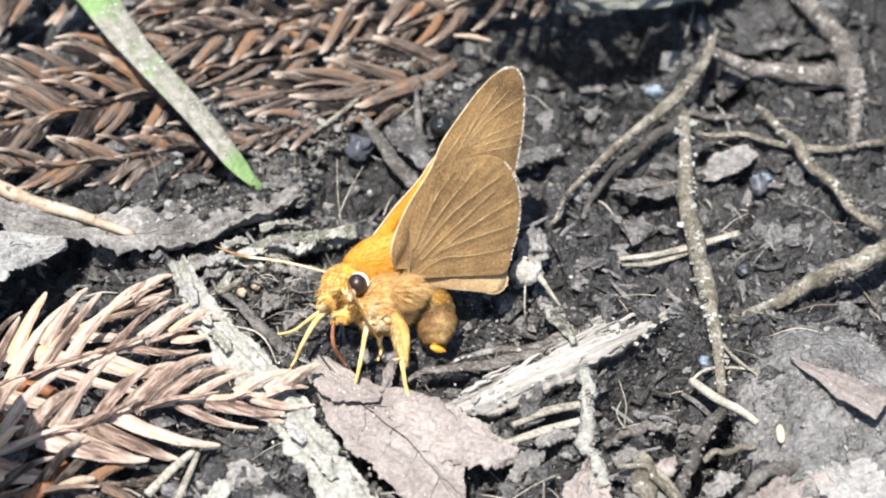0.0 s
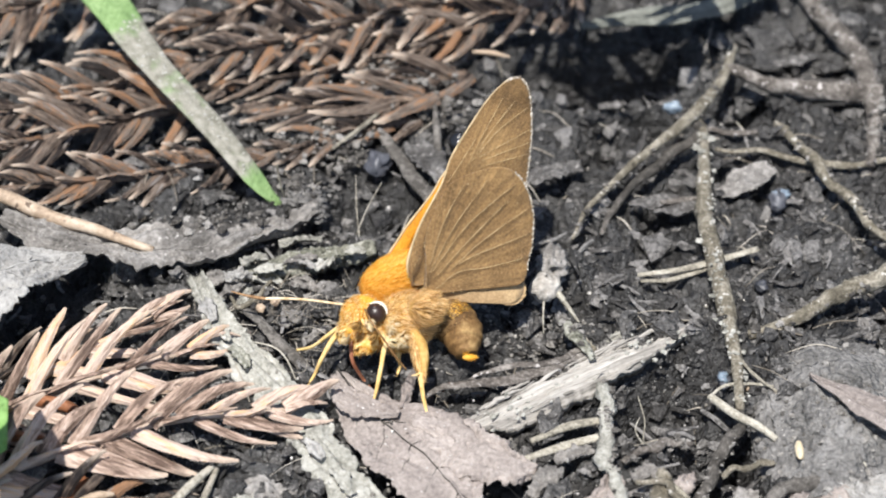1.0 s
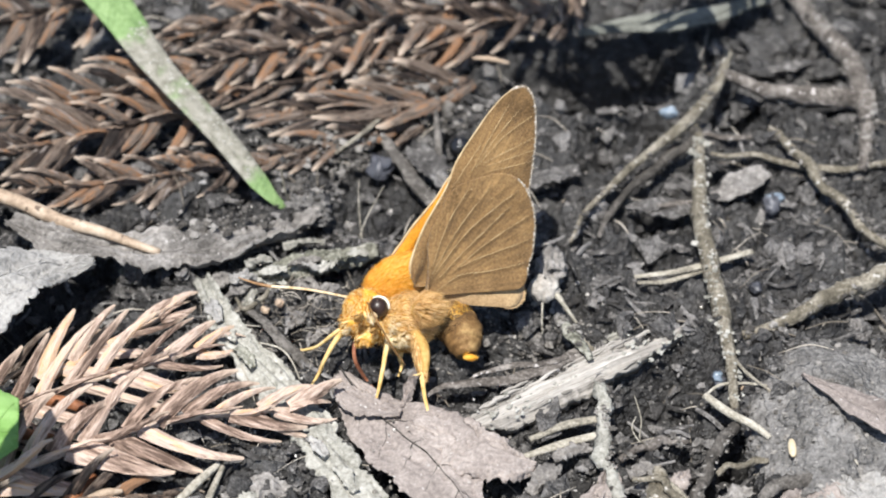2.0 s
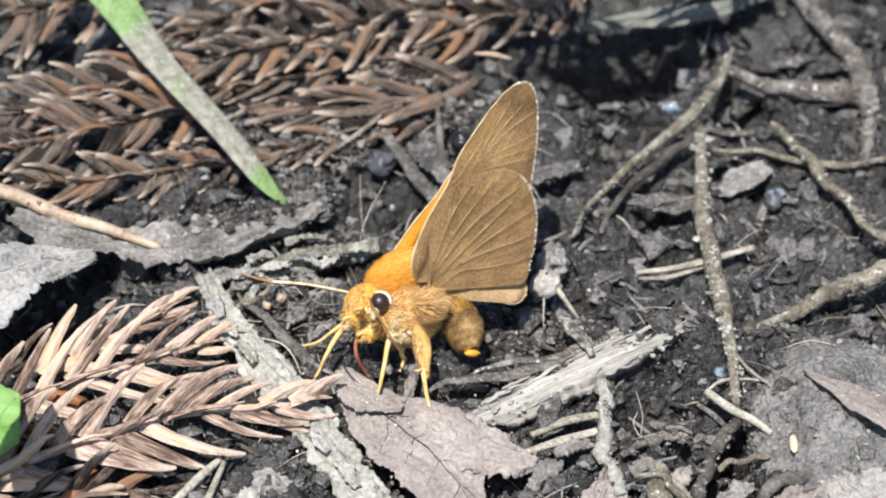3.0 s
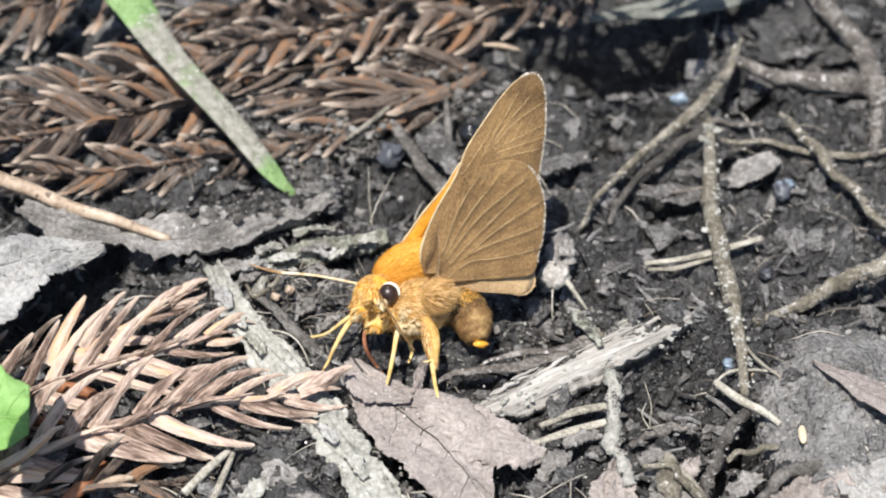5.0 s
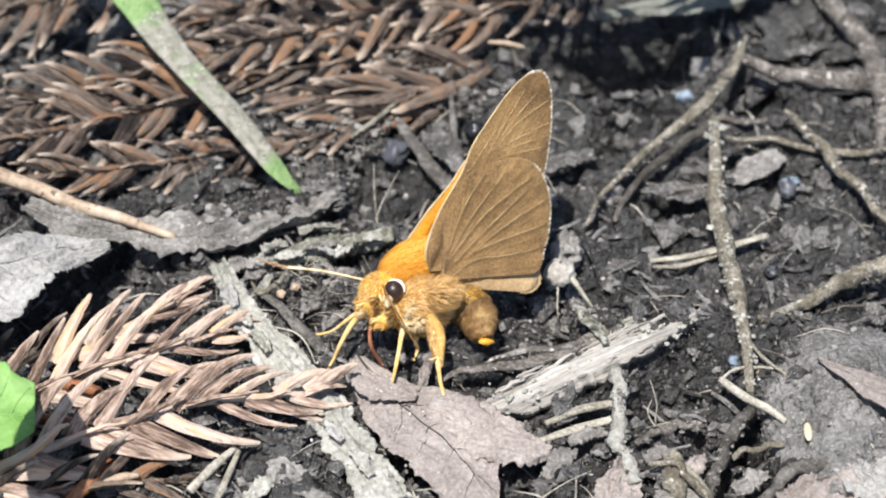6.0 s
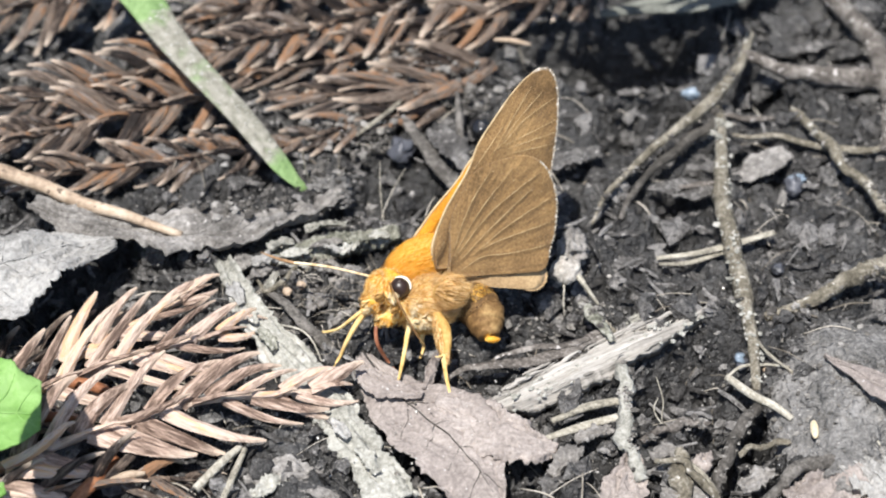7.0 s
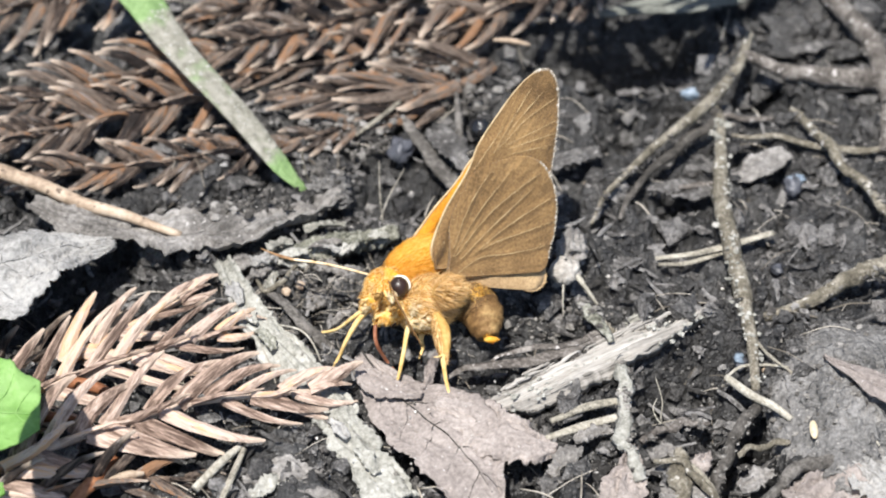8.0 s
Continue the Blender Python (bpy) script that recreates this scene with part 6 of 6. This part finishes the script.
    part("eye_ring", shifted(tube(arc, [0.05, 0.14, 0.18, 0.1, 0.04], n=30, sides=7, up=VIEW), Piv.head), M_RING, head, "white crescent round the eye")
    part("antenna", shifted(tube([(-4.74, -12.31, 8.33), (-4.33, -13.57, 8.21), (-3.53, -14.95, 7.39), (-2.65, -15.96, 5.96), (-1.77, -16.43, 4.50)], [0.07, 0.07, 0.09, 0.11, 0.04], n=24, sides=7), Piv.head), M_ANTENNA_DARK, head, "thin brown antenna")
    # the other antenna is held forward, with a hooked club
    part("antenna", shifted(tube([(-13.54, -7.85, 6.57), (-10.23, -8.74, 6.82), (-6.59, -10.07, 6.90)], [0.13, 0.11, 0.1], n=30, sides=8), Piv.head), M_ANTENNA, head, "cream antenna")
    part("antenna_club", shifted(tube([(-16.27, -6.61, 6.68), (-15.55, -6.97, 6.61), (-14.57, -7.43, 6.57), (-13.28, -7.96, 6.61)], [0.04, 0.1, 0.15, 0.13], n=20, sides=8), Piv.head), M_CLUB, head, "orange-brown hooked club")
    # abdomen, curled down to the soil
    path = [(0.40, -9.18, 4.11), (2.4, -10.2, 3.7), (3.5, -11.4, 3.3), (3.75, -12.6, 2.95), (3.95, -13.6, 2.7)]
    line = spline(path, 8)
    ripple = [r * (1 + 0.05 * math.cos(k * math.pi)) for k, r in enumerate(np.interp(np.linspace(0, 6, 19), range(7), [1.6, 1.8, 1.92, 1.94, 1.85, 1.6, 1.0]))]
    body = tube(path, ripple, n=74, sides=20, rough=0.06)
    abdomen = limb("abdomen", body, M_SKIN_BROWN, Piv.abdomen, "brown and orange ringed abdomen curled down")
    for i, r in enumerate([1.6, 1.8, 1.9, 1.92, 1.78, 1.45, 0.95]):
        d = line[i + 1] - line[i]
        d = d / np.linalg.norm(d)
        part("segment_fur", shifted(fur(line[i], np.array([r, r * 0.95, r]), BODY, d, 900, 0.36, 0.024, 20 + i, None, 0.05), Piv.abdomen), M_FUR_ORANGE if i in (0, 6) else (M_FUR_BROWN if i in (3, 5) else M_FUR_GOLD), abdomen)
        if i > 1:
            part("dark_band", shifted(fur(line[i] + 0.25 * d, np.array([r, r * 0.95, r]) * 1.03, BODY, d, 6500, 0.26, 0.026, 60 + i, lambda q: abs(np.dot(q @ BODY, d)) < 0.13, 0.05), Piv.abdomen), M_FUR_BROWN, abdomen, "dark brown band of hair")
    crest = 0.5 * right + 0.82 * up + 0.28 * VIEW
    part("orange_patch", shifted(fur(line[3], np.array([2.0, 1.95, 2.0]), BODY, line[5] - line[4], 2600, 0.35, 0.024, 37, lambda d: np.dot(d @ BODY, crest) > 0.35, 0.05), Piv.abdomen), M_FUR_ORANGE, abdomen, "orange patch of hair")
    flank = -0.85 * right - 0.1 * up + 0.5 * VIEW
    part("orange_patch", shifted(fur(line[2], np.array([1.98, 1.93, 1.98]), BODY, line[5] - line[4], 2200, 0.35, 0.024, 38, lambda d: np.dot(d @ BODY, flank) > 0.8, 0.05), Piv.abdomen), M_FUR_ORANGE, abdomen, "orange patch of hair")
    part("abdomen_tip", shifted(join([ball((4.25, -14.15, 2.85), (0.62, 0.3, 0.28), 9, 0.1, 10, 14), fur(np.array((4.25, -14.15, 2.85)), np.array([0.6, 0.3, 0.28]), np.eye(3), (1, 0, 0), 160, 0.2, 0.025, 31)]), Piv.abdomen), M_FUR_ORANGE, abdomen, "bright orange tip")

    # legs stand still on the soil
    def leg(points, radii, mat=M_LEG, label="thin pale yellow leg"):
        return part("leg", shifted(tube(points, radii, n=30, sides=8, rough=0.15), FEET), mat, skipper, label)

    leg([(-6.44, -11.98, 4.99), (-7.97, -12.21, 3.63), (-9.39, -11.82, 1.76), (-10.61, -11.15, 0.60), (-11.54, -10.92, 0.35)], [0.2, 0.2, 0.16, 0.14, 0.08])
    leg([(-6.43, -12.50, 5.18), (-7.58, -13.18, 4.08), (-8.60, -14.00, 2.40), (-9.24, -14.37, 0.80), (-9.87, -15.45, 0.50)], [0.24, 0.26, 0.2, 0.16, 0.08])
    leg([(-2.44, -13.38, 5.01), (-3.07, -14.56, 4.67), (-3.42, -15.89, 3.34), (-3.77, -16.98, 1.97), (-4.12, -17.78, 0.70)], [0.25, 0.24, 0.2, 0.18, 0.09])
    hip = leg([(-0.70, -13.34, 5.33), (0.05, -14.63, 4.89), (0.30, -15.95, 4.13), (0.10, -17.00, 3.08)], [0.45, 0.55, 0.42, 0.26], M_SKIN_TAN, "thick furry hind leg with a thin pale foot")
    a, b = np.array((-0.70, -13.34, 5.33)), np.array((0.20, -16.82, 3.26))
    ax = (b - a) / np.linalg.norm(b - a)
    s1 = np.cross(ax, VIEW)
    s1 /= np.linalg.norm(s1)
    part("leg_fur", shifted(fur((a + b) / 2, np.array([np.linalg.norm(b - a) / 2, 0.52, 0.48]), np.stack([ax, s1, np.cross(ax, s1)]), ax, 1500, 0.75, 0.03, 33, None, 0.14), FEET), M_FUR_TAN, hip, "tan fur")
    part("foot", shifted(tube([(0.00, -16.65, 3.58), (0.15, -17.70, 2.39), (0.40, -18.47, 1.40), (0.69, -19.37, 0.70)], [0.3, 0.2, 0.17, 0.08], n=24, sides=8, rough=0.15), FEET), M_LEG, hip, "pale yellow foot")
    part("spur", shifted(tube([(0.05, -16.71, 3.65), (-0.44, -17.19, 3.88), (-0.79, -17.26, 3.95)], [0.12, 0.1, 0.03], n=10, sides=6), FEET), M_LEG, hip)
    leg([(-1.61, -12.53, 3.03), (-1.96, -13.28, 1.99), (-1.81, -13.20, 0.80), (-2.11, -14.11, 0.30)], [0.3, 0.25, 0.18, 0.1], M_LEG, "short orange leg under the body")
    part("proboscis", shifted(tube([(-5.58, -12.68, 4.86), (-5.96, -14.08, 4.31), (-5.82, -15.00, 3.11), (-4.96, -14.91, 0.80), (-4.21, -15.67, 0.30)], [0.17, 0.18, 0.18, 0.17, 0.12], n=36, sides=8), FEET), M_PROBOSCIS, skipper, "curved red-brown proboscis reaching the soil")
    return thorax, head, abdomen


THORAX, HEAD, ABDOMEN = build_butterfly()


def motions():
    """The body rocks, the head dips and the abdomen uncurls; angles in degrees as the viewer sees them, shifts in millimetres right and up."""
    def turn(pivot, degrees, dx=0.0, du=0.0):
        p = Vector(pivot - FEET) * MM + Vector((dx, du * 0.7071, du * 0.7071)) * MM
        return Matrix.Translation(p) @ Matrix.Rotation(radians(degrees), 4, Vector(VIEW))

    walk(THORAX, [(t, turn(Piv.thorax, a)) for t, a in
                  [(0.0, -1.2), (0.5, -1.5), (0.8, 1.2), (1.0, 2.2), (1.2, 1.6), (1.5, 0.8), (3.0, 0.5), (3.5, 0.55), (4.0, 0.4), (4.5, 0.6), (6.0, 0.4), (7.0, 0.35), (7.5, 0.4), (8.0, 0.0)]])
    walk(HEAD, [(t, turn(Piv.head, a, 0.0, u)) for t, a, u in
                [(0.0, 0.5, 0.28), (0.5, 0.0, 0.28), (0.8, 5.0, -0.65), (1.0, 7.0, -0.86), (1.2, 5.0, -0.55), (1.5, 3.5, -0.26), (3.0, 3.5, -0.22), (3.5, 3.0, -0.14), (4.0, 3.0, -0.23), (4.5, 3.5, -0.24), (6.0, 2.2, -0.14), (6.5, 1.5, -0.1), (7.0, 1.2, -0.09), (7.5, 1.5, -0.02), (8.0, 0.0, 0.0)]])
    walk(ABDOMEN, [(t, turn(Piv.abdomen, a)) for t, a in [(0.0, -17.0), (0.5, -10.5), (0.8, -2.0), (1.0, 0.0), (8.0, 0.0)]])


motions()
